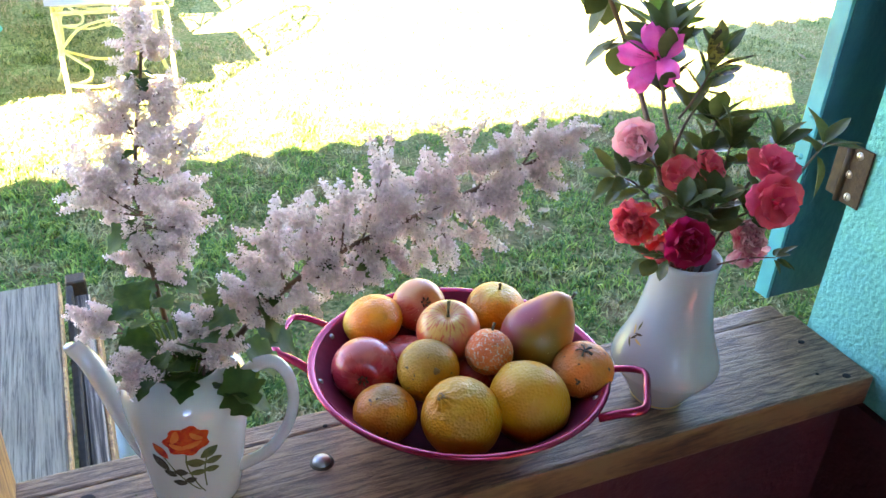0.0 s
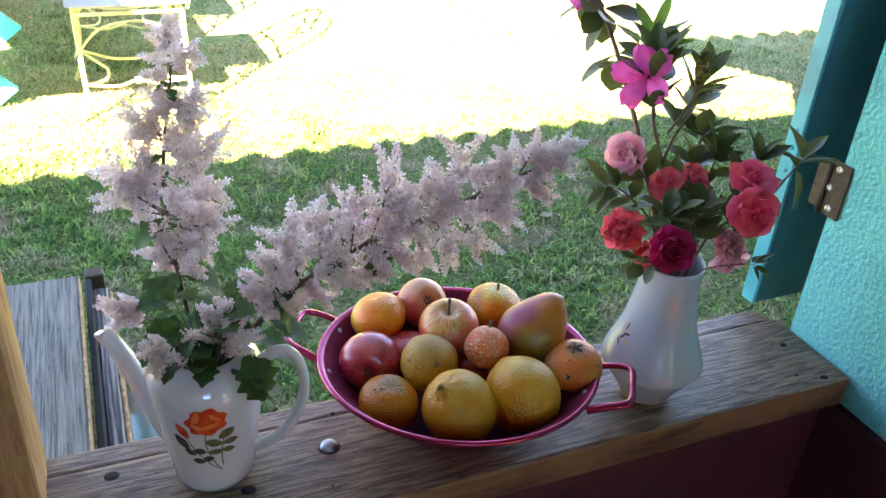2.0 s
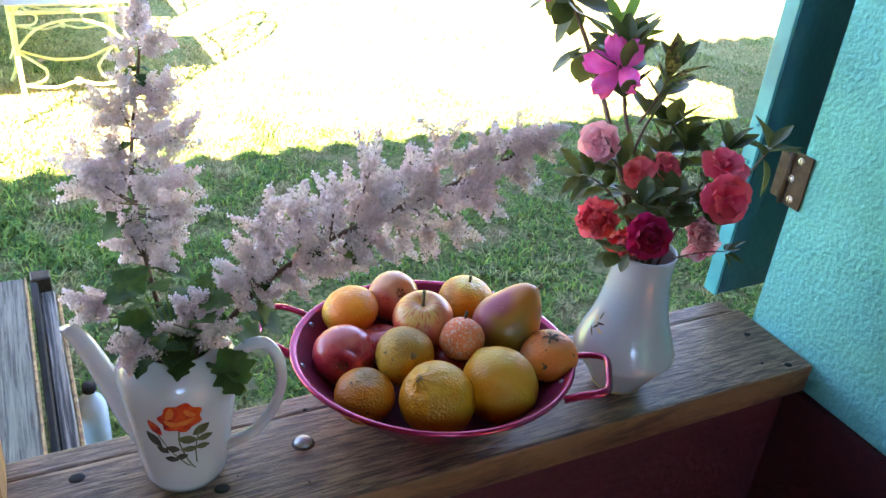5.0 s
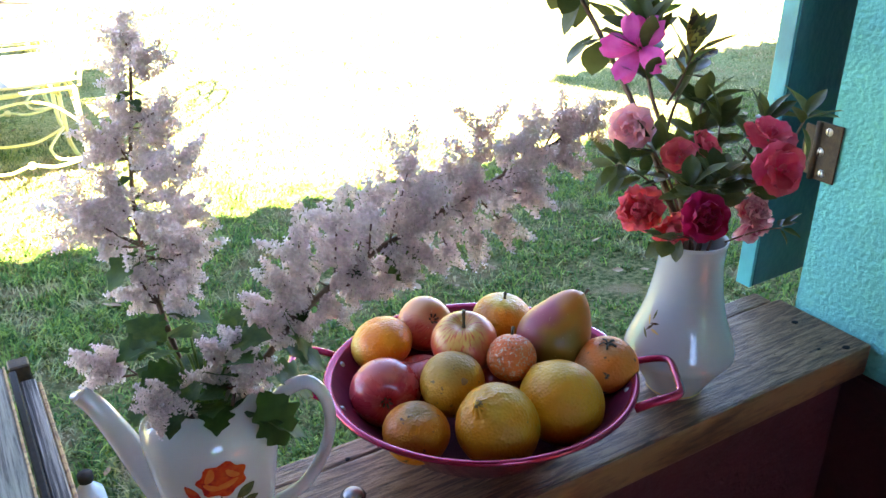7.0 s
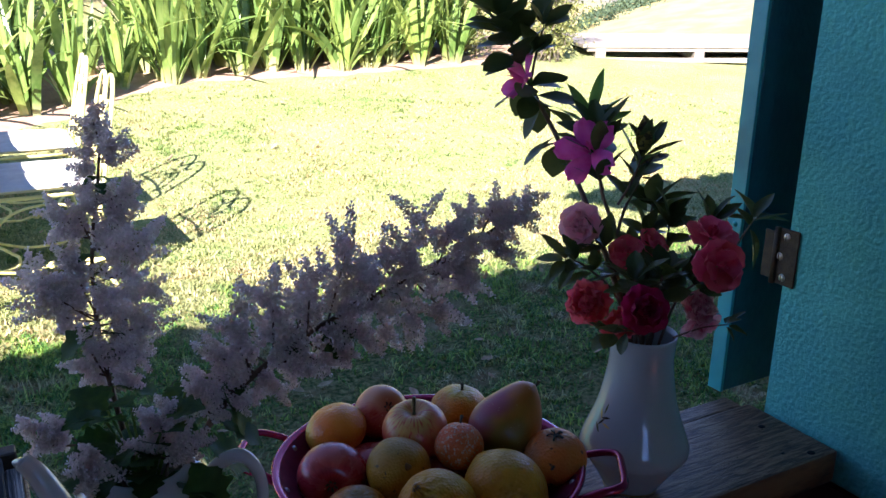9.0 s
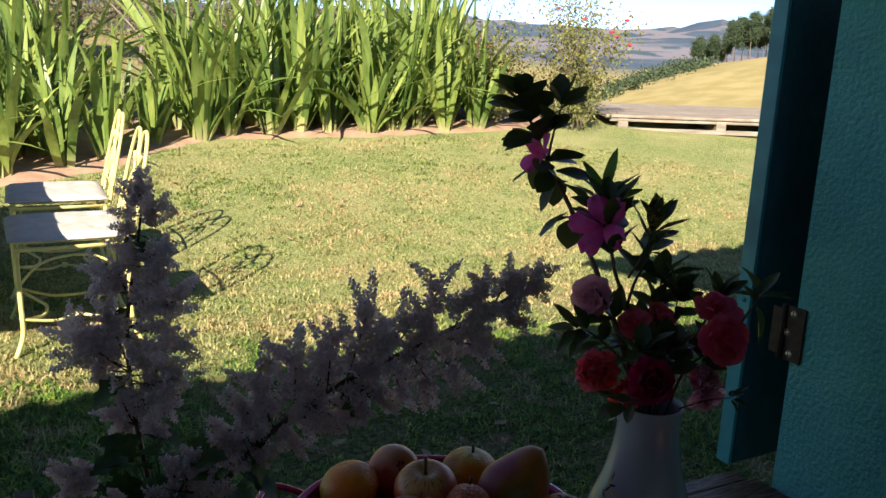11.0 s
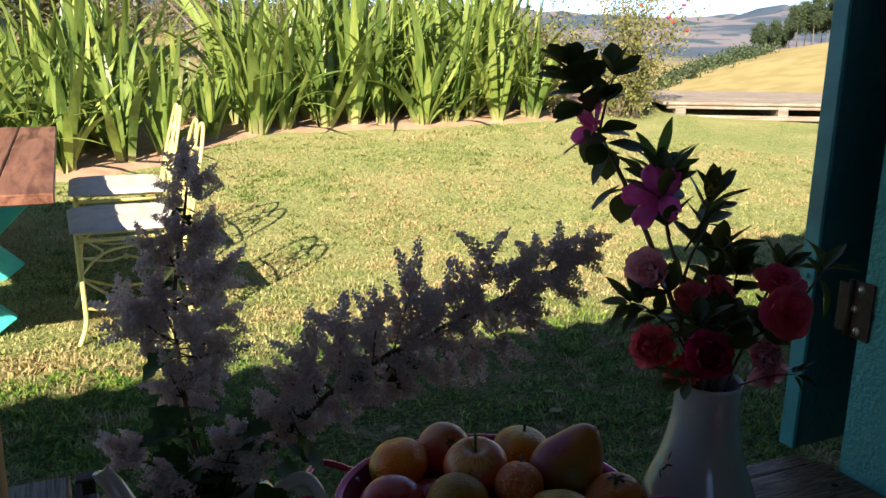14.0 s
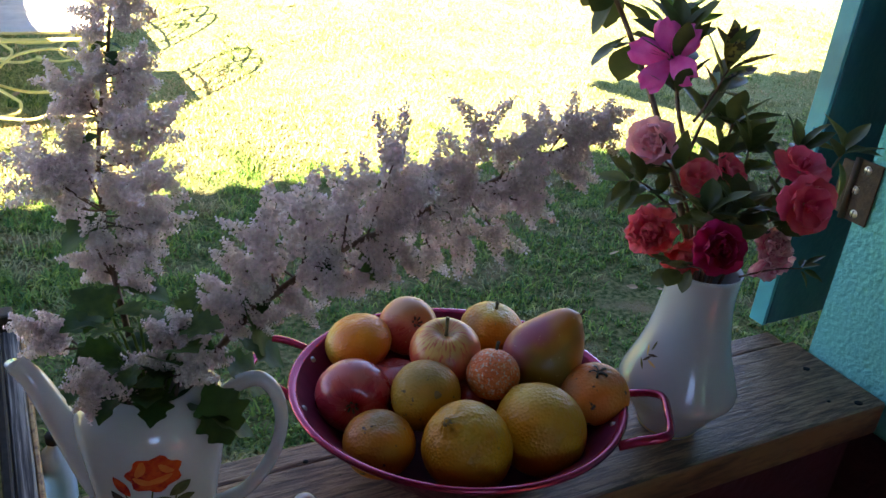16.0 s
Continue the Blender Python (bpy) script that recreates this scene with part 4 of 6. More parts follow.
part("body", lathe("body", [(0, 0.0), (0.026, 0.001), (0.029, 0.006), (0.029, 0.10), (0.026, 0.125), (0.012, 0.142), (0.0115, 0.152)], 24), M["bottle"], bottle)
part("cap", lathe("cap", [(0.0125, 0.150), (0.0135, 0.152), (0.0135, 0.166), (0, 0.168)], 18), M["black"], bottle, "dark screw cap")

# ---- garden table ----
table = thing("garden_table", pose(0, 0, 0), "long red-brown plank table on turquoise crossed trestles", "table")
TX0, TX1, TY0, TY1, TZ = -1.15, -0.280, 2.17, 4.20, 0.668
bw = (TX1 - TX0) / 5
for k in range(5):
    part("plank", box(TX0 + k * bw + 0.003, TX0 + (k + 1) * bw - 0.003, TY0 + 0.004 * (k % 2), TY1 - 0.006 * (k % 3), TZ - 0.035, TZ, 0.004), M["table"], table)
for y in (2.84, 3.66):
    for s in (1, -1):
        a = Vector((-0.74 + s * 0.22, y + 0.02 * s, 0.02 + rise(0, y)))
        b = Vector((-0.74 - s * 0.36, y + 0.02 * s, TZ - 0.036))
        d = b - a
        q = pose(0, 0, 0, 0, math.degrees(math.atan2(d.x, d.z)), 0)
        bm = box(-0.075, 0.075, -0.019, 0.019, 0, d.length, 0.003)
        lo = a.z - 0.02
        bmesh.ops.transform(bm, matrix=Matrix.Translation(a) @ q, verts=bm.verts)
        for v in bm.verts:
            v.co.z = min(max(v.co.z, lo - 0.01), TZ - 0.036)
        part("trestle_leg", bm, M["teal_table"], table)
    part("cross_bar", box(-1.08, -0.33, y - 0.04, y + 0.04, TZ - 0.075, TZ - 0.0365, 0.003), M["teal_table"], table)
part("stretcher", box(-0.73, -0.69, 2.84, 3.66, 0.33, 0.39, 0.003), M["teal_table"], table)

# ---- two wrought iron chairs ----
def make_chair():
    c = thing("garden_chair", pose(0, 0, 0), "pale yellow wrought iron chair with a cream buttoned cushion", "chair", "chairs beside the garden table")
    X0, X1, Y0, Y1, H = -0.20, 0.18, -0.22, 0.22, 0.40
    def rod(name, pts, r=0.0085, per=6, label=""):
        return part(name, tube(name, pts, r, 8, per), M["yellow"], c, label)
    for x, y, s, t in ((X0, Y0, -1, -1), (X0, Y1, -1, 1)):
        rod("front_leg", [(x, y, H), (x + 0.004, y, 0.2), (x - s * 0.004, y + t * 0.0, 0.08), (x + s * 0.025, y + t * 0.02, 0.0)], 0.009)
    for y, t in ((Y0, -1), (Y1, 1)):
        rod("back_leg", [(X1, y, H), (X1 + 0.004, y, 0.2), (X1 + 0.01, y, 0.08), (X1 + 0.04, y + t * 0.02, 0.0)], 0.009)
    rod("seat_frame", [(X0, Y0, H), (X1, Y0, H), (X1, Y1, H), (X0, Y1, H), (X0, Y0, H)], 0.008, 1)
    for y in (Y0, Y1):
        rod("brace", [(X0 + 0.004, y, 0.14), (-0.08, y * 0.80, 0.11), (0.0, y * 0.62, 0.115), (0.08, y * 0.80, 0.11), (X1 + 0.004, y, 0.14)], 0.006)
        rod("arch", [(X0 + 0.004, y, 0.27), (-0.12, y, 0.345), (0.0, y, 0.37), (0.10, y, 0.345), (X1 + 0.002, y, 0.27)], 0.005)
    for x in (X0, X1):
        rod("brace", [(x, Y0, 0.14), (x * 0.6, Y0 * 0.45, 0.11), (x * 0.5, 0, 0.115), (x * 0.6, Y1 * 0.45, 0.11), (x, Y1, 0.14)], 0.006)
        rod("arch", [(x, Y0, 0.27), (x, -0.12, 0.345), (x, 0, 0.37), (x, 0.12, 0.345), (x, Y1, 0.27)], 0.005)
    part("ring", lathe("ring", [(0.010, -0.012), (0.014, -0.006), (0.014, 0.006), (0.010, 0.012)], 14), M["yellow"], c, "", pose(0, Y0 * 0.62, 0.115, 0, 90, 0))
    def bk(y, z):
        return (X1 + 0.02 + 0.10 * (z - H) / 0.45, y, z)
    rod("back_frame", [bk(Y0 + 0.02, H), bk(-0.19, 0.56), bk(-0.165, 0.70), bk(-0.115, 0.79), bk(-0.055, 0.80), bk(-0.012, 0.755), bk(-0.02, 0.70), bk(-0.055, 0.685), bk(-0.075, 0.71)], 0.008)
    rod("back_frame", [bk(Y1 - 0.02, H), bk(0.19, 0.56), bk(0.165, 0.70), bk(0.115, 0.79), bk(0.055, 0.80), bk(0.012, 0.755), bk(0.02, 0.70), bk(0.055, 0.685), bk(0.075, 0.71)], 0.008)
    for s in (-1, 1):
        rod("back_scroll", [bk(s * 0.09, H + 0.02), bk(s * 0.11, 0.52), bk(s * 0.075, 0.60), bk(s * 0.03, 0.64), bk(s * 0.01, 0.60), bk(s * 0.03, 0.57), bk(s * 0.05, 0.59)], 0.006)
        rod("back_scroll", [bk(s * 0.04, 0.68), bk(s * 0.02, 0.60), bk(s * 0.06, 0.50), bk(s * 0.12, 0.47), bk(s * 0.14, 0.50)], 0.005)
    rod("back_rail", [bk(-0.195, 0.47), bk(0, 0.49), bk(0.195, 0.47)], 0.006)
    verts, faces, n = [], [], 25
    W, D = 0.21, 0.235
    for top in (1, 0):
        for i in range(n):
            for j in range(n):
                u, v = -1 + 2 * i / (n - 1), -1 + 2 * j / (n - 1)
                edge = (1 - abs(u) ** 5) * (1 - abs(v) ** 5)
                puff = 0.024 * edge ** 0.45
                dim = sum(math.exp(-((u - a) ** 2 + (v - b) ** 2) / 0.018) for a in (-0.5, 0.5, 0) for b in (-0.5, 0.5, 0) if (a == 0) == (b == 0))
                z = H + 0.032 + (puff - 0.012 * dim + 0.002 * noise.noise(Vector((u * 4, v * 4, 0))) if top else -0.022 * edge ** 0.5)
                verts.append((u * W - 0.015, v * D, z))
    for s in range(2):
        o = s * n * n
        for i in range(n - 1):
            for j in range(n - 1):
                q = (o + i * n + j, o + (i + 1) * n + j, o + (i + 1) * n + j + 1, o + i * n + j + 1)
                faces.append(q if s == 0 else q[::-1])
    cu = part("cushion", mesh_from("cushion", verts, faces), M["cushion"], c, "cream buttoned seat cushion")
    for a in (-0.5, 0.5, 0):
        for b in (-0.5, 0.5, 0):
            if (a == 0) == (b == 0):
                part("button", lathe("button", [(0, 0.004), (0.006, 0.003), (0.008, 0)], 10), M["cushion"], cu, "", pose(a * W - 0.015, b * D, H + 0.042))
    return c
chair = make_chair()
chair.matrix_basis = pose(-0.034, 2.88, 0.0, 0, 0, 1)
copy_thing(chair, pose(-0.025, 3.63, 0.006, 0, 0, -1))

# ---- deck at the end of the lawn ----
deck = thing("timber_deck", pose(5.80, 6.54, rise(5.8, 6.54) - 0.04, 0, 0, -22), "low bleached timber deck at the lawn's edge", "deck")
for k in range(14):
    part("deck_board", box(-0.3, 4.6, 0.145 * k, 0.145 * k + 0.138, 0.155, 0.19, 0.004), M["deck"], deck)
part("front_beam", box(-0.25, 4.6, 0.02, 0.06, 0.0, 0.05, 0.004), M["deck"], deck)
part("front_beam", box(-0.25, 4.6, 0.02, 0.06, 0.115, 0.154, 0.004), M["deck"], deck)
for x in (-0.1, 1.0, 2.1, 3.2, 4.3):
    part("bearer", box(x - 0.055, x + 0.055, 0.015, 1.9, 0.0, 0.154, 0.004), M["deck"], deck)

# ---- leaves ----
def leaf_mesh(name, length, width, lobes=0, amp=0.0, curl=0.15, fold=0.25, n=10, tip=1.0, seed=0, wide=0.45):
    verts, faces = [], []
    for i in range(n + 1):
        t = i / n
        w = width * 0.5 * (math.sin(math.pi * t ** (math.log(0.5) / math.log(wide))) ** 0.85) + 0.0004
        w *= 1 + amp * math.sin(lobes * math.pi * 2 * t + 0.6)
        x = length * t
        z = -curl * length * t * t + 0.01 * length * math.sin(6 * t + seed)
        for s in (-1, -0.5, 0, 0.5, 1):
            verts.append((x + (amp * 0.05 * length * abs(s)), s * w, z + fold * abs(s) * w + 0.06 * w * math.sin(9 * t + 3 * s + seed)))
    for i in range(n):
        for k in range(4):
            faces.append((i * 5 + k, (i + 1) * 5 + k, (i + 1) * 5 + k + 1, i * 5 + k + 1))
    return mesh_from(name, verts, faces)

def leaf_pose(place, way, twist=0.0, s=1.0):
    """Local +x along the leaf."""
    q = Vector(way).normalized().to_track_quat("X", "Z")
    return Matrix.Translation(place) @ q.to_matrix().to_4x4() @ Matrix.Rotation(twist, 4, "X") @ Matrix.Diagonal((s, s, s, 1))

# ---- spray of pale lilac flowers in the teapot ----
def spike_mesh(seed, length=0.05, whorls=19):
    """A slender tapering finger: whorls of tiny cupped florets held off a thin axis, buds at the tip."""
    rng = random.Random(seed)
    verts, faces = [], []
    bend = Vector((rng.uniform(-0.16, 0.16), rng.uniform(-0.16, 0.16), 0))
    def floret(p, nrm, sz, turn):
        u = nrm.orthogonal().normalized()
        v = nrm.cross(u)
        k0 = len(verts)
        verts.append(p - nrm * sz * 1.5)
        verts.append(p + nrm * sz * 0.2)
        for q in range(5):
            b = q * 1.2566 + turn
            verts.append(p + (u * math.cos(b) + v * math.sin(b)) * sz * rng.uniform(0.75, 1.15) + nrm * sz * rng.uniform(0.2, 0.9))
        for q in range(5):
            c, e = k0 + 2 + q, k0 + 2 + (q + 1) % 5
            faces.append((k0, c, e))
            faces.append((k0 + 1, c, e))
    for w in range(whorls):
        t = (w + 0.5 * rng.random()) / whorls
        centre = Vector((0, 0, t * length)) + bend * (t * t * length)
        many = max(3, round(9 * (1 - 0.55 * t)))
        a0 = rng.uniform(0, 6.28)
        for k in range(many):
            a = a0 + 6.283 * k / many + rng.uniform(-0.3, 0.3)
            out = Vector((math.cos(a), math.sin(a), 0))
            rad = 0.0078 * (1 - 0.55 * t ** 1.4) * rng.choice((0.4, 0.6, 0.8, 0.95, 1.1))
            p = centre + out * rad + Vector((0, 0, rad * rng.uniform(0.1, 0.7)))
            nrm = (out + Vector((0, 0, rng.uniform(0.1, 1.0))) + Vector((rng.uniform(-0.3, 0.3), rng.uniform(-0.3, 0.3), 0))).normalized()
            floret(p, nrm, rng.uniform(0.0017, 0.0028) * (1 - 0.30 * t), a)
    for k in range(7):
        t = 0.93 + 0.03 * k
        a = 2.4 * k
        floret(Vector((0.0016 * math.cos(a), 0.0016 * math.sin(a), t * length)) + bend * (t * t * length), Vector((0.6 * math.cos(a), 0.6 * math.sin(a), 1)).normalized(), 0.0014, a)
    k0 = len(verts)
    for t in (0.0, 0.5, 1.0):
        for a in (0, 2.1, 4.2):
            verts.append(Vector((0.0006 * math.cos(a), 0.0006 * math.sin(a), t * length)) + bend * (t * t * length))
    for i in (0, 3):
        for k in range(3):
            faces.append((k0 + i + k, k0 + i + (k + 1) % 3, k0 + i + 3 + (k + 1) % 3, k0 + i + 3 + k))
    return mesh_from("flower_spike", verts, faces, False)
SPIKES = [spike_mesh(s) for s in range(8)]
LOBED = [leaf_mesh("leaf", 0.055, 0.042, 4, 0.20, 0.35, 0.20, 22, seed=s, wide=0.5) for s in range(3)]
SMALL = [leaf_mesh("leaf", 0.028, 0.018, 3, 0.14, 0.3, 0.25, 10, seed=s) for s in range(3)]
ACROSS, BACK = Vector((0.91, -0.42, 0)), Vector((0.42, 0.91, 0))

def spray(points, nodes, label, radius, seed, leaves):
    """A flowering branch: nodes are (place along it 0..1, direction in degrees from level, length in mm)."""
    rng = random.Random(seed)
    b = thing("flower_spray", pose(*points[0]), label, "flower branch", "flower branches in the teapot")
    o = Vector(points[0])
    pts = [Vector(p) - o for p in points]
    part("stem", tube("stem", pts, lambda t: radius * (1 - 0.65 * t), 7, 8), M["stem"], b)
    path = smooth_path(pts, 12)
    def at(t):
        i = min(int(t * (len(path) - 1)), len(path) - 2)
        return path[i].lerp(path[i + 1], t * (len(path) - 1) - i), (path[i + 1] - path[i]).normalized()
    def heading(deg, depth):
        return (ACROSS * math.cos(math.radians(deg)) + Vector((0, 0, math.sin(math.radians(deg)))) + BACK * depth).normalized()
    def spike(p, w, L):
        part("flower_spike", SPIKES[rng.randrange(8)], M["lilac"], b, "", aim(p, w, rng.uniform(0, 6.28), 1.0) @ Matrix.Diagonal((min(1.0, 0.55 + 11 * L),) * 2 + (L / 0.05, 1)))
    for t, deg, mm in nodes:
        p, d = at(t)
        L = mm * 0.001
        depth = rng.uniform(-0.4, 0.4)
        w = heading(deg + rng.uniform(-3, 3), depth)
        L *= 1 + 0.3 * depth * depth
        tip = p + w * L
        if L > 0.04:
            part("stalk", tube("stalk", [p, p.lerp(tip, 0.3) + Vector((0, 0, -0.0015)), p.lerp(tip, 0.6)], 0.0010, 5, 3), M["stem"], b)
        end = min(L, max(0.026, 0.55 * L))
        spike(tip - w * end, w, end)
        side = 1 if rng.random() < 0.5 else -1
        k, f = 0, 0.24
        while f < 0.74 and L > 0.024:
            ln = (0.62 - 0.45 * f) * L * rng.uniform(0.8, 1.15) + 0.006
            spike(p.lerp(tip, f), heading(deg + side * rng.uniform(30, 55), depth + rng.uniform(-0.7, 0.7)), min(ln, 0.042))
            side = -side
            f += 0.019 / L
    for t, s, dx, dy, dz in leaves:
        p, d = at(t)
        part("leaf", (LOBED if s > 0.7 else SMALL)[rng.randrange(3)], M["shrub_leaf"], b, "", leaf_pose(p, (dx, dy, dz), rng.uniform(-0.5, 0.5), s))
    return b

spray([(-0.125, 0.122, 0.66), (-0.137, 0.165, 0.745), (-0.143, 0.215, 0.82), (-0.140, 0.240, 0.893), (-0.124, 0.264, 0.965), (-0.114, 0.280, 1.016)],
      [(0.93, 95, 40), (0.92, 142, 29), (0.92, 48, 26), (0.97, 120, 18), (0.97, 60, 20), (0.87, 155, 34), (0.87, 40, 42), (0.85, 178, 28), (0.85, 22, 35), (0.78, 173, 29), (0.74, 25, 48), (0.73, 10, 44), (0.72, 61, 36), (0.72, 140, 26),
       (0.67, 146, 54), (0.66, 168, 40), (0.65, 110, 46), (0.64, 39, 58), (0.63, 20, 50), (0.62, 67, 42), (0.61, 190, 32), (0.57, 28, 84), (0.55, 22, 56), (0.53, 128, 58), (0.52, 149, 46), (0.50, 165, 50),
       (0.46, 156, 100), (0.45, 140, 84), (0.45, 178, 56), (0.47, 110, 54), (0.45, 31, 76), (0.47, 43, 62), (0.42, 10, 74), (0.44, 15, 54), (0.43, -12, 58), (0.38, 5, 54), (0.44, 195, 42), (0.46, 65, 40), (0.50, -40, 34),
       (0.31, 121, 58), (0.30, 45, 38), (0.31, 95, 40), (0.32, 160, 40), (0.33, 205, 34), (0.30, 15, 36)],
      "upright spray of pale lilac plume flowers with lobed leaves", 0.0034, 3,
      [(0.44, 0.8, -1, -0.3, -0.3), (0.42, 0.75, 1, -0.2, -0.2), (0.55, 0.6, 0.6, -0.5, -0.5), (0.62, 0.6, -0.8, -0.6, 0.1), (0.57, 0.65, 0.9, -0.3, 0.1), (0.78, 0.6, 0.2, -0.8, 0.2), (0.80, 0.65, 0.1, -0.9, 0.1), (0.82, 0.6, -0.8, -0.2, -0.1), (0.82, 0.6, 0.8, 0, -0.2),
       (0.30, 0.85, 0.8, -0.6, 0.2), (0.26, 0.9, -1, -0.2, 0.1), (0.3, 0.85, -0.7, -0.6, -0.2), (0.2, 0.9, 0.3, -0.8, 0.3), (0.36, 0.75, 1, 0.3, 0.1)])
spray([(-0.115, 0.110, 0.68), (-0.085, 0.105, 0.745), (-0.045, 0.096, 0.797), (0.015, 0.084, 0.843), (0.085, 0.070, 0.878), (0.160, 0.053, 0.914), (0.203, 0.040, 0.940), (0.219, 0.033, 0.956)],
      [(0.20, 60, 34), (0.22, 120, 46), (0.24, 20, 38), (0.25, 95, 52), (0.27, 150, 50), (0.29, 165, 44), (0.30, 118, 60), (0.32, 95, 92), (0.33, 115, 60), (0.37, 86, 108), (0.40, 62, 54), (0.44, 82, 78), (0.48, 73, 110), (0.52, 68, 60), (0.56, 74, 70), (0.61, 69, 92), (0.64, 100, 36), (0.68, 74, 50), (0.71, 70, 56), (0.77, 66, 56), (0.83, 59, 36), (0.87, 15, 32), (0.94, 40, 34), (1.0, 20, 18),
       (0.32, -30, 40), (0.37, -30, 42), (0.41, -40, 46), (0.43, -35, 46), (0.46, -40, 46), (0.51, -54, 46), (0.56, -68, 60), (0.60, -59, 64), (0.63, -49, 74), (0.65, -18, 70), (0.69, -25, 42), (0.75, -6, 52), (0.80, -40, 26), (0.57, 33, 66), (0.51, 51, 48), (0.42, 138, 38), (0.36, 146, 44), (0.45, 115, 44), (0.58, 125, 42), (0.54, 20, 50), (0.66, 30, 48), (0.35, 20, 42), (0.48, -10, 44)] + [(0.26 + 0.03 * k, (97 * k) % 360, 26) for k in range(23)],
      "arching spray of pale lilac plume flowers reaching over the bowl", 0.0040, 5,
      [(0.10, 0.95, 0.5, -0.8, -0.4), (0.16, 0.95, 0.9, -0.3, -0.6), (0.22, 0.9, 0.8, -0.4, -0.3), (0.40, 0.6, 0.5, -0.8, -0.1), (0.48, 0.72, 0.3, -0.6, -0.7), (0.58, 0.6, 0.6, -0.7, 0.3), (0.66, 0.65, 0.6, -0.5, -0.3), (0.74, 0.6, 0.8, -0.5, 0.1), (0.3, 0.6, -0.4, -0.8, 0.2), (0.26, 0.7, -0.5, 0.2, 0.8)])
spray([(-0.135, 0.115, 0.66), (-0.155, 0.145, 0.720), (-0.185, 0.180, 0.748)],
      [(0.80, 178, 52), (0.85, 195, 34), (0.9, 145, 36), (1.0, 165, 44), (0.7, -10, 26), (0.6, 120, 24)], "short side spray of pale lilac plume flowers", 0.0024, 9,
      [(0.6, 0.85, -0.6, -0.6, 0.2), (0.5, 0.8, -0.2, -0.9, -0.1)])
spray([(-0.140, 0.100, 0.69), (-0.155, 0.084, 0.752), (-0.172, 0.078, 0.764)],
      [(0.8, 170, 26), (0.9, 100, 28), (1.0, -100, 26), (1.0, 200, 26), (0.9, -15, 28)], "small drooping lilac plume at the teapot's rim", 0.0022, 11,
      [(0.5, 0.75, 0.5, -0.5, 0.6)])
spray([(-0.120, 0.100, 0.68), (-0.115, 0.085, 0.735), (-0.108, 0.085, 0.770)],
      [(0.62, 70, 46), (0.65, 100, 54), (0.7, 155, 44), (0.75, 35, 42), (0.85, 130, 42), (0.9, 60, 36), (1.0, 90, 38)], "short lilac plume with lobed leaves over the rim", 0.0024, 13,
      [(0.45, 1.25, 1, -0.30, -0.25), (0.5, 0.9, 0.9, -0.4, -0.1), (0.5, 0.7, -0.7, -0.6, 0.1)])

def leafy_mouth():
    rng = random.Random(77)
    b = thing("pot_foliage", pose(TP[0], TP[1], SILL + 0.10), "lobed green leaves crowding the teapot's mouth", "foliage", "flower branches in the teapot")
    for k in range(28):
        a = 2.4 * k + rng.uniform(-0.3, 0.3)
        r, z = rng.uniform(0.010, 0.034), rng.uniform(0.070, 0.125)
        p = Vector((r * math.cos(a), r * math.sin(a), z))
        part("stalk", tube("stalk", [(0, 0, 0), Vector((p.x * 0.5, p.y * 0.5, p.z * 0.7)), p], 0.0013, 5, 3), M["leaf_light"], b)
        w = Vector((math.cos(a), math.sin(a), rng.uniform(0.0, 0.9)))
        part("leaf", LOBED[k % 3], M["shrub_leaf"], b, "", leaf_pose(p, w, rng.uniform(-0.5, 0.5), rng.uniform(0.5, 0.72)))
    for k, (p, w, size) in enumerate((((0.036, -0.036, 0.079), (0.30, -0.50, -0.75), 1.0), ((0.050, -0.014, 0.085), (0.85, -0.3, -0.40), 0.95), ((0.000, -0.034, 0.080), (-0.25, -0.75, 0.02), 0.60), ((-0.026, -0.026, 0.080), (-0.6, -0.6, 0.0), 0.55), ((0.040, 0.030, 0.095), (0.95, 0.0, 0.05), 1.0), ((0.070, -0.005, 0.140), (0.50, -0.35, -0.70), 1.15))):
        part("stalk", tube("stalk", [(0, 0, 0.02), (p[0] * 0.6, p[1] * 0.6, p[2] * 0.95), p], 0.0014, 5, 3), M["leaf_light"], b)
        part("leaf", LOBED[k % 3], M["shrub_leaf"], b, "", leaf_pose(p, w, 0.3 - 0.2 * (k % 3), size))
leafy_mouth()

# ---- bouquet in the vase ----
def petal_mesh(name, length, width, cup, ruffle, seed, notch=0.0, n=7):
    rng = random.Random(seed)
    ph = rng.uniform(0, 6)
    verts, faces = [], []
    for i in range(n + 1):
        t = i / n
        w = width * 0.5 * (0.22 + 0.78 * math.sin(math.pi * min(1.0, t * 0.62 + 0.06)) ** 1.2) * (1 if t < 0.86 else 1 - 0.35 * ((t - 0.86) / 0.14) ** 2)
        for k in range(n + 1):
            s = -1 + 2 * k / n
            x = length * (t - 0.16 * s * s * t * t - notch * (1 - abs(s)) ** 3 * t ** 4)
            z = cup * length * (t * t * 0.8 + 0.35 * s * s * t) + ruffle * length * t * t * math.sin(5 * s + ph + 3 * t)
            verts.append((x, s * w, z))
    for i in range(n):
        for k in range(n):
            a = i * (n + 1) + k
            faces.append((a, a + n + 1, a + n + 2, a + 1))
    return mesh_from(name, verts, faces)

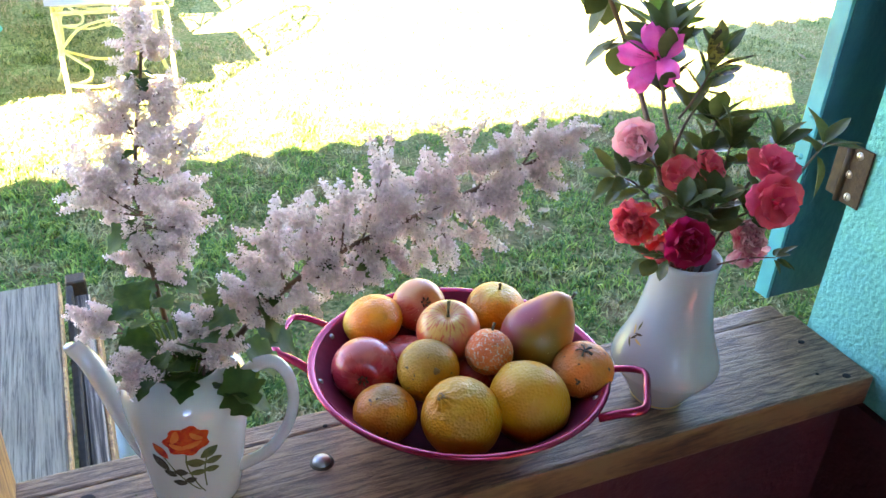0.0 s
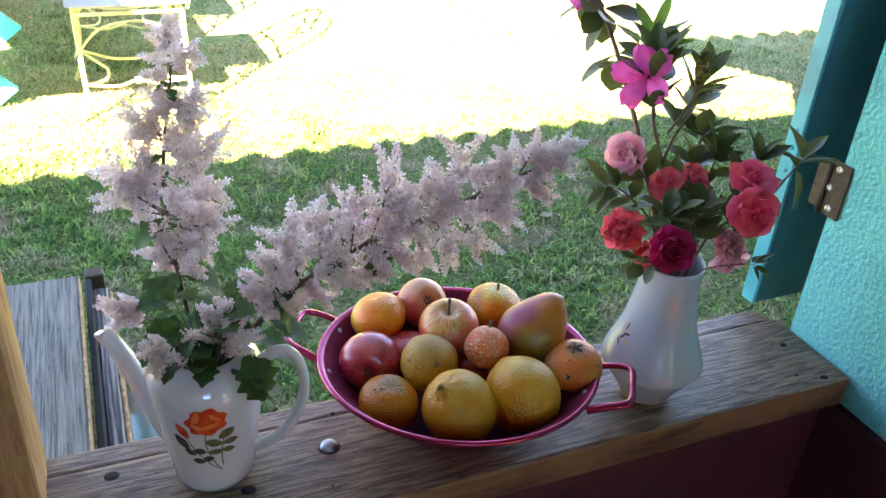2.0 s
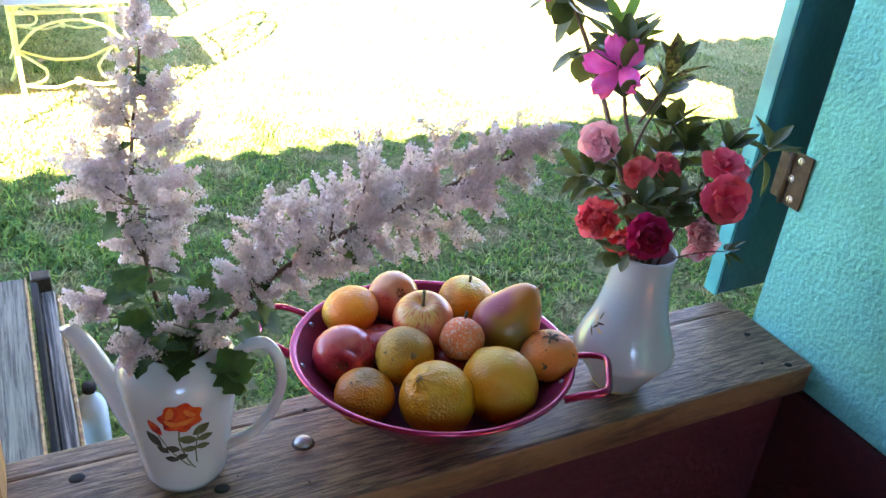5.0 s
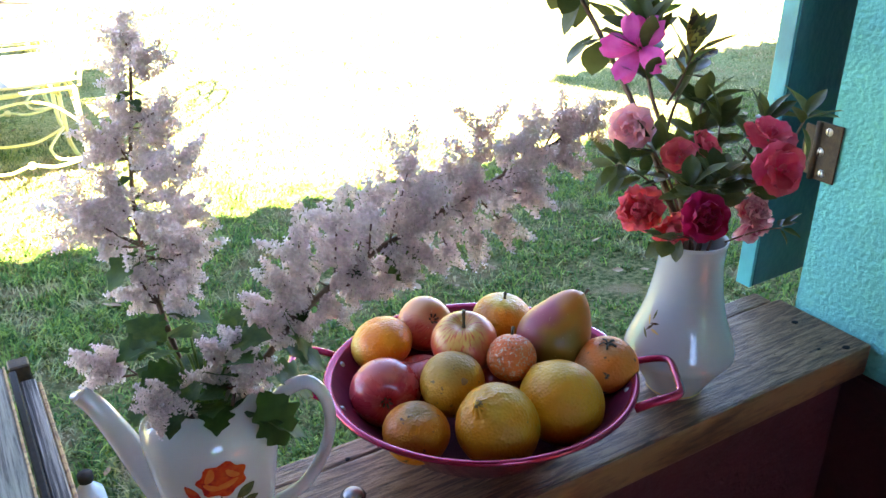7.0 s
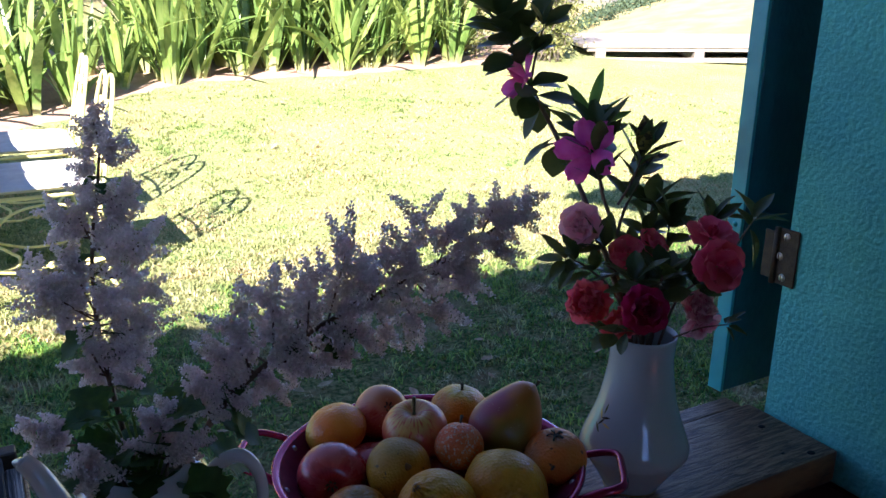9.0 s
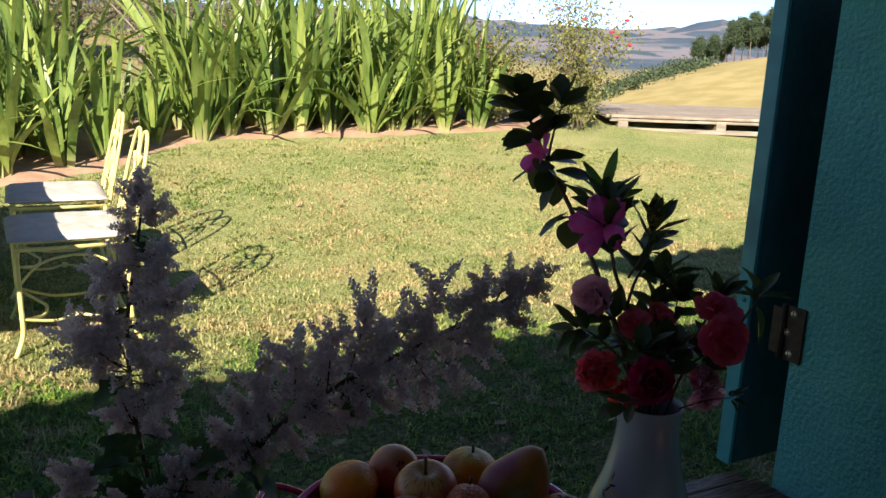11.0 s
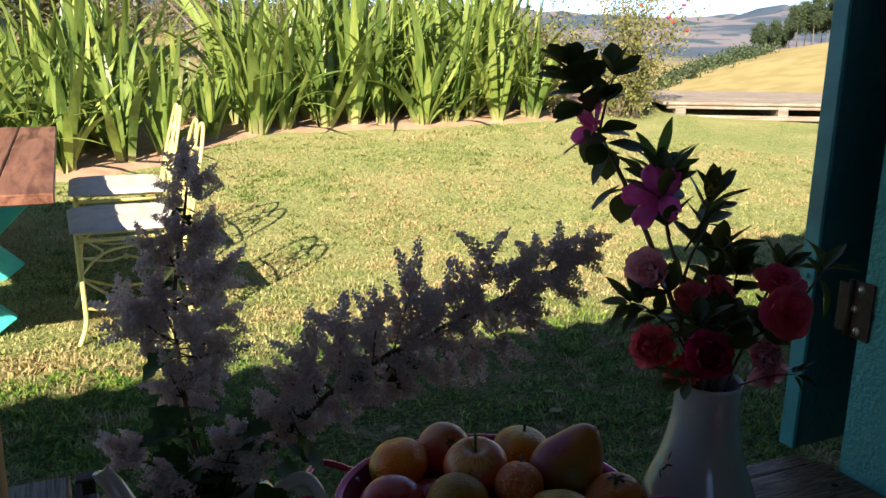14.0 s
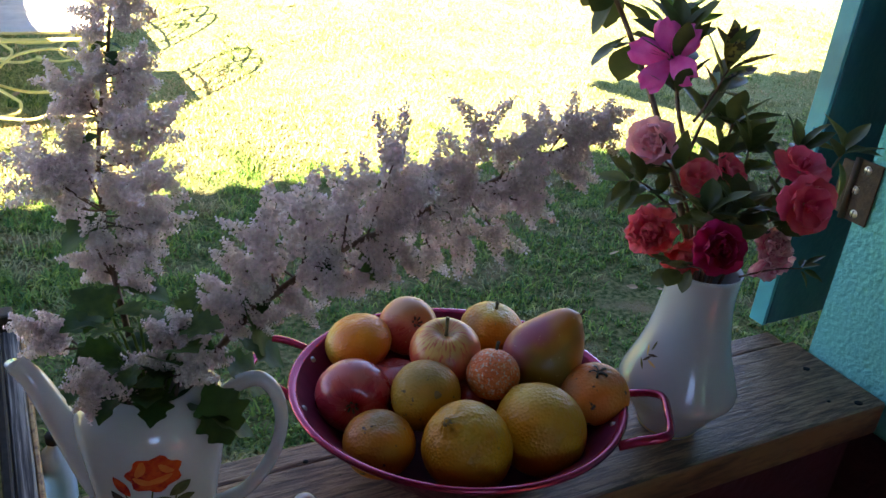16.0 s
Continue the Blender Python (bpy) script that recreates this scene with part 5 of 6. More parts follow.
def flower(name, place, way, R, material, layers, label, seed, heart=None):
    """layers: (petals, length, width, lift in degrees, cup, ruffle)."""
    rng = random.Random(seed)
    f = thing(name, aim(place, way, rng.uniform(0, 6)), label, "flower", "flowers in the vase")
    for j, (many, ln, wd, lift, cup, ruf) in enumerate(layers):
        shapes = [petal_mesh("petal", R * ln, R * wd, cup, ruf, seed * 10 + j * 3 + q, 0.06) for q in range(3)]
        for k in range(many):
            a = 360 * (k + 0.5 * (j % 2)) / many + rng.uniform(-9, 9)
            part("petal", shapes[k % 3], material, f, "", pose(0, 0, 0.002 * j, 0, 0, a) @ pose(0, 0, 0, rng.uniform(-8, 8), -(lift + rng.uniform(-8, 8)), 0) @ pose(R * 0.06, 0, 0))
    if heart:
        for k in range(heart):
            a = rng.uniform(0, 6.28)
            r = rng.uniform(0.1, 0.3) * R
            part("stamen", tube("stamen", [(0, 0, 0), (r * 0.5 * math.cos(a), r * 0.5 * math.sin(a), R * 0.5), (r * math.cos(a), r * math.sin(a), R * 0.95)], 0.0006, 5, 3), material, f)
    part("calyx", lathe("calyx", [(0.001, -0.42 * R), (0.10 * R, -0.30 * R), (0.13 * R, -0.10 * R), (0.02 * R, -0.04 * R)], 12), M["leaf_light"], f)
    return f

DOUBLE = [(7, 1.0, 0.95, 18, 0.25, 0.06), (7, 0.85, 0.85, 38, 0.30, 0.08), (6, 0.62, 0.70, 58, 0.35, 0.12), (5, 0.42, 0.5, 75, 0.4, 0.15)]
RUFFLED = [(8, 1.0, 0.8, 20, 0.2, 0.12), (8, 0.9, 0.75, 42, 0.25, 0.16), (7, 0.75, 0.6, 60, 0.3, 0.2), (6, 0.55, 0.5, 75, 0.3, 0.25)]
OPEN = [(5, 1.0, 1.10, 14, 0.10, 0.05), (5, 0.82, 0.85, 30, 0.15, 0.06), (4, 0.40, 0.45, 65, 0.4, 0.12)]
AZALEA = [(5, 1.0, 0.66, 46, -0.30, 0.09)]
flower("pink_flower", (0.385, 0.139, 0.889), (-0.85, -0.40, 0.25), 0.031, M["pink"], DOUBLE, "light pink double flower in full bloom", 21)
flower("coral_flower", (0.367, 0.101, 0.812), (-0.70, -0.65, 0.2), 0.031, M["coral"], RUFFLED, "coral red ruffled flower drooping over the vase", 22)
flower("coral_flower", (0.385, 0.075, 0.795), (-0.2, -0.9, -0.1), 0.026, M["coral"], RUFFLED, "small coral red flower beneath another", 32)
flower("crimson_flower", (0.367, 0.017, 0.830), (-0.42, -0.82, 0.35), 0.029, M["crimson"], DOUBLE, "deep crimson double flower", 23)
flower("red_flower", (0.461, 0.008, 0.868), (-0.35, -0.88, 0.25), 0.031, M["red"], OPEN, "large open red flower with broad petals", 24)
flower("red_flower", (0.474, 0.032, 0.890), (-0.1, -0.35, 0.95), 0.030, M["red"], OPEN, "smaller red flower behind a larger one", 25)
flower("variegated_flower", (0.466, 0.036, 0.806), (-0.2, -0.7, 0.6), 0.024, M["varieg"], RUFFLED, "pink flower with ruffled white-edged petals", 26)
flower("variegated_flower", (0.472, 0.034, 0.793), (-0.1, -0.75, -0.5), 0.026, M["varieg"], OPEN, "drooping pink flower with white petal edges", 27)
flower("coral_flower", (0.414, 0.097, 0.862), (-0.5, -0.4, 0.7), 0.023, M["coral"], OPEN, "coral red flower half hidden by leaves", 28)
flower("coral_flower", (0.440, 0.090, 0.868), (0.3, -0.6, 0.6), 0.024, M["coral"], OPEN, "coral red flower half hidden by leaves", 29)
flower("azalea_flower", (0.428, 0.192, 0.962), (-0.80, -0.50, 0.30), 0.044, M["magenta"], AZALEA, "open magenta azalea with five petals", 30, 7)
flower("azalea_flower", (0.414, 0.312, 1.036), (-0.9, 0.1, 0.3), 0.036, M["magenta"], AZALEA, "magenta azalea seen from the side", 31, 5)

OVAL = [leaf_mesh("leaf", 0.046, 0.019, curl=0.18, fold=0.35, seed=s, n=8) for s in range(4)]
ROUND = [leaf_mesh("leaf", 0.042, 0.026, curl=0.12, fold=0.2, seed=s, n=8, wide=0.55) for s in range(3)]

def twig(points, radius, clusters, seed, label, leafs=None):
    """A leafy branch: clusters are (place 0..1, leaves, size, material, lean)."""
    rng = random.Random(seed)
    o = Vector(points[0])
    b = thing("leafy_branch", pose(*points[0]), label, "flower branch", "branches in the vase")
    pts = [Vector(p) - o for p in points]
    part("stem", tube("stem", pts, lambda t: radius * (1 - 0.5 * t), 7, 8), M["stem"], b)
    path = smooth_path(pts, 10)
    for t, many, size, mk, lean in clusters:
        i = min(int(t * (len(path) - 1)), len(path) - 2)
        p, d = path[i], (path[i + 1] - path[i]).normalized()
        side = d.orthogonal().normalized()
        other = d.cross(side)
        a0 = rng.uniform(0, 6.28)
        for k in range(many):
            a = a0 + 6.283 * k / many + rng.uniform(-0.3, 0.3)
            th = lean + rng.uniform(-0.25, 0.25)
            w = d * math.cos(th) + (side * math.cos(a) + other * math.sin(a)) * math.sin(th)
            part("leaf", (leafs or OVAL)[rng.randrange(len(leafs or OVAL))], M[mk], b, "", leaf_pose(p + w * 0.003, w, rng.uniform(-0.6, 0.6), size * rng.uniform(0.8, 1.15)))
    return b
ROOT = (VX, VY, SILL + 0.10)
twig([ROOT, (0.412, 0.085, 0.78), (0.416, 0.165, 0.885), (0.424, 0.250, 0.965), (0.418, 0.312, 1.03), (0.400, 0.335, 1.085), (0.388, 0.340, 1.115)], 0.0042,
     [(0.50, 3, 1.35, "dark_leaf", 1.9), (0.53, 2, 1.3, "leaf_spot", 1.9), (0.60, 3, 1.3, "dark_leaf", 2.0), (0.64, 3, 1.35, "leaf_spot", 2.2), (0.68, 5, 1.3, "dark_leaf", 1.7), (0.74, 6, 1.25, "dark_leaf", 1.2), (0.78, 5, 1.2, "dark_leaf", 1.3), (0.82, 5, 1.1, "dark_leaf", 1.1), (0.88, 5, 1.15, "dark_leaf", 1.0), (0.93, 5, 1.1, "dark_leaf", 0.8), (0.985, 5, 1.05, "dark_leaf", 0.6)], 41, "tall brown azalea branch with dark glossy leaves", ROUND)
twig([(0.418, 0.312, 1.03), (0.430, 0.318, 1.070), (0.440, 0.318, 1.105)], 0.0022, [(0.5, 4, 1.0, "dark_leaf", 0.9), (0.95, 6, 1.0, "dark_leaf", 0.6)], 42, "side shoot with dark glossy leaves", ROUND)
twig([ROOT, (0.430, 0.100, 0.80), (0.433, 0.140, 0.87), (0.425, 0.165, 0.925), (0.440, 0.195, 0.985)], 0.0036,
     [(0.78, 4, 1.1, "dark_leaf", 0.8), (0.88, 5, 1.2, "dark_leaf", 0.8), (0.95, 5, 1.2, "dark_leaf", 0.9), (0.98, 4, 1.3, "leaf_light", 0.4)], 43, "azalea stem with bright young leaves")
twig([(0.433, 0.140, 0.87), (0.452, 0.150, 0.900), (0.478, 0.160, 0.925), (0.490, 0.165, 0.965)], 0.0022,
     [(0.45, 4, 1.0, "dark_leaf", 0.9), (0.75, 4, 1.0, "dark_leaf", 0.8), (0.97, 5, 1.05, "dark_leaf", 0.5)], 44, "side shoot of narrow dark leaves")
twig([ROOT, (0.440, 0.090, 0.80), (0.462, 0.120, 0.86), (0.482, 0.135, 0.905)], 0.0028,
     [(0.55, 5, 0.9, "dark_leaf", 1.0), (0.75, 6, 0.95, "dark_leaf", 0.9), (0.97, 6, 1.0, "dark_leaf", 0.7)], 45, "leafy azalea stem in the vase")
twig([ROOT, (0.445, 0.070, 0.80), (0.485, 0.070, 0.85), (0.520, 0.075, 0.895)], 0.0026,
     [(0.55, 5, 0.9, "dark_leaf", 1.0), (0.8, 6, 0.95, "dark_leaf", 0.9), (0.97, 6, 0.9, "dark_leaf", 0.7)], 46, "leafy azalea stem in the vase")
twig([(0.47, 0.02, 0.86), (0.505, 0.030, 0.868), (0.545, 0.050, 0.878), (0.580, 0.065, 0.892)], 0.0022,
     [(0.90, 2, 0.95, "dark_leaf", 0.9), (0.98, 4, 1.05, "dark_leaf", 0.6), (0.85, 2, 1.0, "leaf_spot", 1.7)], 47, "twig with dark leaves and spotted yellowing leaves")
twig([ROOT, (0.405, 0.065, 0.79), (0.395, 0.055, 0.825), (0.385, 0.050, 0.85)], 0.0026,
     [(0.75, 4, 0.8, "leaf_light", 0.8), (0.8, 6, 0.9, "dark_leaf", 1.0), (0.97, 5, 0.9, "dark_leaf", 0.8)], 48, "leafy stem under the flowers", ROUND)
twig([ROOT, (0.425, 0.060, 0.80), (0.425, 0.050, 0.85)], 0.0024, [(0.6, 6, 0.9, "dark_leaf", 1.1), (0.85, 6, 0.9, "dark_leaf", 0.9), (0.97, 5, 0.9, "leaf_light", 0.7)], 49, "leafy stem under the flowers", ROUND)
twig([ROOT, (0.410, 0.085, 0.80), (0.395, 0.110, 0.86), (0.388, 0.125, 0.875)], 0.0024, [(0.5, 5, 0.9, "dark_leaf", 1.1), (0.75, 6, 0.9, "dark_leaf", 1.0), (0.95, 4, 0.8, "dark_leaf", 0.9)], 50, "leafy stem of the pink flower")
twig([(0.44, 0.04, 0.775), (0.465, 0.020, 0.790), (0.487, 0.005, 0.795)], 0.0012, [(0.9, 3, 0.45, "leaf_light", 1.0), (0.98, 3, 0.5, "leaf_light", 0.7)], 51, "thin twig with tiny green leaves")
twig([ROOT, (0.400, 0.050, 0.778), (0.355, 0.045, 0.796)], 0.0016, [(0.75, 3, 0.65, "leaf_light", 0.9), (0.97, 4, 0.75, "leaf_light", 0.7)], 52, "low shoot of bright leaves at the vase's lip", ROUND)

twig([ROOT, (0.445, 0.095, 0.80), (0.440, 0.115, 0.855)], 0.0022, [(0.6, 6, 0.9, "dark_leaf", 1.1), (0.8, 6, 0.95, "dark_leaf", 1.0), (0.97, 6, 0.95, "dark_leaf", 0.7)], 53, "leafy azalea stem behind the flowers")
twig([ROOT, (0.455, 0.060, 0.80), (0.475, 0.045, 0.835), (0.490, 0.040, 0.85)], 0.0020, [(0.45, 5, 0.6, "dark_leaf", 1.3), (0.6, 5, 0.8, "dark_leaf", 1.1), (0.8, 5, 0.85, "leaf_light", 1.0), (0.97, 5, 0.85, "dark_leaf", 0.8)], 54, "leafy azalea stem between the flowers", ROUND)
twig([ROOT, (0.405, 0.090, 0.80), (0.375, 0.120, 0.845), (0.350, 0.130, 0.855)], 0.0020, [(0.6, 5, 0.8, "dark_leaf", 1.1), (0.8, 5, 0.85, "dark_leaf", 1.0), (0.97, 5, 0.85, "dark_leaf", 0.8)], 55, "low leafy azalea stem", OVAL)

LANCE = [leaf_mesh("leaf", 0.062, 0.019, curl=0.12, fold=0.3, seed=s, n=9, wide=0.5) for s in range(3)]
twig([(0.432, 0.170, 0.920), (0.446, 0.212, 0.966), (0.456, 0.226, 0.992)], 0.0020, [(0.75, 3, 0.95, "leaf_light", 1.0), (0.97, 4, 1.05, "leaf_light", 0.8)], 56, "shoot of long bright green leaves over the azalea", LANCE)
twig([(0.440, 0.150, 0.905), (0.458, 0.150, 0.930), (0.472, 0.150, 0.960)], 0.0018, [(0.6, 3, 0.75, "leaf_spot", 1.2), (0.8, 3, 0.8, "dark_leaf", 0.9), (0.97, 4, 0.85, "dark_leaf", 0.6)], 57, "slim shoot of narrow olive leaves", LANCE)
twig([ROOT, (0.452, 0.080, 0.80), (0.476, 0.100, 0.862), (0.488, 0.110, 0.892)], 0.0018, [(0.7, 4, 0.7, "leaf_spot", 1.2), (0.85, 5, 0.9, "dark_leaf", 1.0), (0.97, 5, 0.9, "dark_leaf", 0.7)], 58, "leafy azalea stem with olive leaves")

# ---- irises ----
def iris_leaf(seed, length=1.0, width=0.045, bend=0.0):
    rng = random.Random(seed)
    n = 9
    verts, faces = [], []
    tw = rng.uniform(-0.5, 0.5)
    for i in range(n + 1):
        t = i / n
        w = width * 0.5 * (0.75 + 0.5 * t) * (1 - max(0.0, (t - 0.45) / 0.55) ** 1.8) + 0.0008
        x, z = bend * length * t ** 2.4, length * (t - 0.25 * abs(bend) * t ** 3)
        a = tw * t
        for s in (-1, 0, 1):
            verts.append((x + s * w * math.sin(a), s * w * math.cos(a), z + 0.0))
        verts[-2] = (verts[-2][0] + 0.12 * w, verts[-2][1], verts[-2][2])
    for i in range(n):
        for k in range(2):
            faces.append((i * 3 + k, (i + 1) * 3 + k, (i + 1) * 3 + k + 1, i * 3 + k + 1))
    return mesh_from("leaf", verts, faces)
BLADES = [iris_leaf(s, 1.0, 0.044 + 0.011 * (s % 3), (0.0, 0.15, 0.3, 0.5, 0.85, 0.08)[s % 6]) for s in range(12)]
def iris(x, y, h, leaves, seed):
    rng = random.Random(seed)
    p = thing("iris_plant", pose(x, y, rise(x, y) - 0.01), "clump of tall sword-shaped green iris leaves", "iris", "irises in the flower bed")
    for k in range(leaves):
        a = rng.uniform(0, 6.28)
        r = rng.uniform(0, 0.075)
        lean = 0.55 * rng.random() ** 1.1
        L = h * rng.uniform(0.55, 1.10) * (1.05 - 0.7 * lean)
        part("leaf", BLADES[rng.randrange(12)], M["iris"], p, "",
             Matrix.Translation((r * math.cos(a), r * math.sin(a), 0)) @ Matrix.Rotation(a, 4, "Z") @ Matrix.Rotation(lean, 4, "Y") @ Matrix.Rotation(rng.uniform(-0.7, 0.7), 4, "Z") @ Matrix.Diagonal((L, rng.uniform(0.75, 1.2), L, 1)))
rngi = random.Random(7)
BEDX = [-2.6, -1.2, -0.14, 0.33, 0.84, 1.41, 1.84, 2.52, 3.37, 3.87, 4.8]
BEDY = [5.15, 5.30, 5.43, 5.60, 6.20, 6.38, 6.40, 6.40, 6.51, 6.53, 6.8]
def bed_front(x):
    return float(np.interp(x, BEDX, BEDY))
k = 0
for row in range(4):
    x = -2.0
    while x < 4.2:
        h = (0.88 if x < 0.9 else 1.36) * (1.0 + 0.06 * row) * rngi.uniform(0.85, 1.12)
        if not (row > 0 and 0.15 < x < 1.0 and rngi.random() < 0.55):
            iris(x + rngi.uniform(-0.06, 0.06), bed_front(x) + 0.08 + row * 0.30 + rngi.uniform(-0.06, 0.06), h, rngi.randint(20, 28), 100 + k)
        k += 1
        x += rngi.uniform(0.26, 0.38)
for j in range(5):
    iris(-0.45 + 0.17 * j, 6.7 + 0.1 * (j % 2), 1.75 - 0.1 * abs(j - 2), 26, 400 + j)

def bed_mesh():
    verts, faces = [], []
    xs = np.arange(-4.0, 5.3, 0.06)
    n = 14
    for x in xs:
        f = bed_front(x) - (0.20 if x < 1.0 else 0.10) + 0.07 * noise.noise(Vector((x * 2.5, 0, 0))) + 0.03 * noise.noise(Vector((x * 11, 4, 0)))
        for k in range(n):
            y = f + 2.2 * (k / (n - 1)) ** 1.3
            z = rise(x, y) + 0.012 * min(1, k / 2) + 0.022 * noise.noise(Vector((x * 5, y * 5, 0))) * min(1, k) + (-0.015 if k in (0, n - 1) else 0.008)
            verts.append((x, y, z))
    for i in range(len(xs) - 1):
        for k in range(n - 1):
            faces.append((i * n + k, (i + 1) * n + k, (i + 1) * n + k + 1, i * n + k + 1))
    return mesh_from("flower_bed", verts, faces)
tagged(part("flower_bed", bed_mesh(), M["soil"]), "bare reddish soil of the iris bed", "flower bed", kind="structure")

# ---- shrubs and trees ----
def clump_leaves(centres, size, count, spread, seed, thin=0.5):
    """Small leaf quads scattered round many centres, as one mesh."""
    rng = np.random.default_rng(seed)
    c = np.asarray(centres, float)
    base = np.repeat(c, count, axis=0)
    p = base + rng.normal(0, 1, base.shape) * spread
    u = rng.normal(0, 1, p.shape)
    u /= np.linalg.norm(u, axis=1)[:, None]
    v = np.cross(u, rng.normal(0, 1, p.shape))
    v /= np.linalg.norm(v, axis=1)[:, None]
    s = size * rng.uniform(0.6, 1.3, (len(p), 1))
    q = np.stack([p - u * s, p + v * s * thin, p + u * s, p - v * s * thin], 1).reshape(-1, 3)
    f = np.arange(len(q)).reshape(-1, 4)
    return mesh_from("crown", q.tolist(), f.tolist(), False)

def tree(name, x, y, h, seed, label, category, leaf_mat, leaf_size, count, spread, spread_top=0.55, trunk_h=0.4, limbs=9, r=0.02, bare=False, group="", z=None, flat=1.0, thin=0.5, twigs=7):
    rng = random.Random(seed)
    t = thing(name, pose(x, y, (rise(x, y) if z is None else z) - 0.02), label, category, group)
    meshes, tips = [], []
    I = Matrix.Identity(4)
    top = Vector((rng.uniform(-0.05, 0.05) * h, rng.uniform(-0.05, 0.05) * h, h * (0.85 if limbs else 0.95)))
    trunk = [Vector((0, 0, 0)), Vector((rng.uniform(-0.03, 0.03) * h, 0, h * 0.3)), Vector((top.x * 0.6, top.y * 0.6, h * 0.6)), top]
    meshes.append((tube("t", trunk, lambda q: r * h * (1 - 0.8 * q), 8, 4), I))
    path = smooth_path(trunk, 8)
    for k in range(limbs):
        f = trunk_h + (0.95 - trunk_h) * k / max(1, limbs - 1)
        p = path[min(int(f * (len(path) - 1)), len(path) - 1)]
        a = k * 2.4 + rng.uniform(-0.4, 0.4)
        ln = h * spread_top * (1.0 - 0.55 * (f - trunk_h) / (1 - trunk_h)) * rng.uniform(0.7, 1.1)
        tip = p + Vector((math.cos(a) * ln, math.sin(a) * ln, ln * rng.uniform(0.15, 0.6) * flat))
        mid = p.lerp(tip, 0.5) + Vector((0, 0, 0.08 * ln))
        meshes.append((tube("l", [p, mid, tip], lambda q: r * h * 0.38 * (1 - 0.8 * q), 6, 4), I))
        for j in range(twigs):
            b = p.lerp(tip, rng.uniform(0.3, 1.0))
            e = b + Vector((rng.gauss(0, 1), rng.gauss(0, 1), rng.gauss(0.3, 0.7) * flat)) * ln * 0.28
            meshes.append((tube("w", [b, b.lerp(e, 0.5) + Vector((0, 0, 0.02 * ln)), e], lambda q: r * h * 0.12 * (1 - 0.7 * q), 4, 2), I))
            tips += [b.lerp(e, 0.5), e]
    part("trunk", merge("trunk", meshes), M["bark"], t)
    if count:
        part("crown", clump_leaves(tips or [path[-1]], leaf_size, count, spread, seed, thin), leaf_mat, t)
    return t

def polar(az, r):
    return r * math.sin(radians(az)) - 0.2, r * math.cos(radians(az)) - 0.6
x, y = polar(-4.5, 19)
tree("evergreen_tree", x, y, 7.0, 1, "dark brown-green tree beyond the lawn", "tree", M["olive"], 0.06, 110, 0.34, 0.35, 0.10, 18)
x, y = polar(-9, 16)
tree("evergreen_tree", x, y, 6.5, 2, "dark brown-green tree beyond the lawn", "tree", M["olive"], 0.06, 110, 0.34, 0.35, 0.10, 18)
for j, (az, r, h) in enumerate(((4.5, 20, 6.0), (8, 17, 5.2), (11, 21, 6.4), (14, 18, 5.0), (1.0, 24, 6.5))):
    x, y = polar(az, r)
    tree("bare_tree", x, y, h, 10 + j, "nearly leafless grey twiggy tree behind the irises", "tree", M["olive"], 0.024, 46, 0.24, 0.42, 0.12, 20, 0.013)
x, y = polar(26.2, 17)
tree("spreading_tree", x, y, 4.1, 21, "slender tree with a flat spreading green crown", "tree", M["far_leaf"], 0.032, 60, 0.15, 0.62, 0.52, 10, 0.016, flat=0.35)
x, y = polar(18.5, 18)
tree("spreading_tree", x, y, 4.8, 22, "slender tree with a thin spreading crown", "tree", M["olive"], 0.03, 40, 0.2, 0.55, 0.45, 10, 0.016, flat=0.5)
for j in range(40):
    az = 43.6 + 0.22 * j + 0.08 * math.sin(j * 3.3)
    x, y = polar(az, 122 + 12 * ((j * 7) % 5) / 5)
    tree("eucalyptus_tree", x, y, 5.5 + 0.9 * math.sin(j * 1.7) + (0.9 if j > 8 else -2.2), 60 + j, "dark tall eucalyptus on the dry hilltop", "tree", M["far_leaf"], 0.11, 40, 0.26, 0.11, 0.45, 7, 0.010, group="trees on the hilltop", flat=1.3)
def far_woods():
    rng = np.random.default_rng(8)
    c = []
    for k in range(520):
        az, r = rng.uniform(-16, 23), rng.uniform(38, 60)
        x, y = polar(az, r)
        c.append((x, y, rise(x, y) + rng.uniform(0.2, 3.4) * (0.55 + 0.45 * math.sin(az * 0.9 + 1.0))))
    return clump_leaves(c, 0.10, 70, 0.55, 9, 0.6)
tagged(part("far_woods", far_woods(), M["olive"]), "hazy olive thicket behind the garden", "woods", kind="stuff")
def scrub():
    rng = np.random.default_rng(5)
    c = []
    for k in range(170):
        az, r = 36.5 + 8 * (k / 170) + rng.normal(0, 0.35), 96 + rng.normal(0, 5) + 0.14 * k
        x, y = polar(az, r)
        c.append((x, y, rise(x, y) + 0.35))
    return clump_leaves(c, 0.16, 40, 0.42, 6, 0.8)
tagged(part("hillside_scrub", scrub(), M["far_leaf"]), "dark green scrub along the edge of the dry hill", "scrub", kind="stuff")

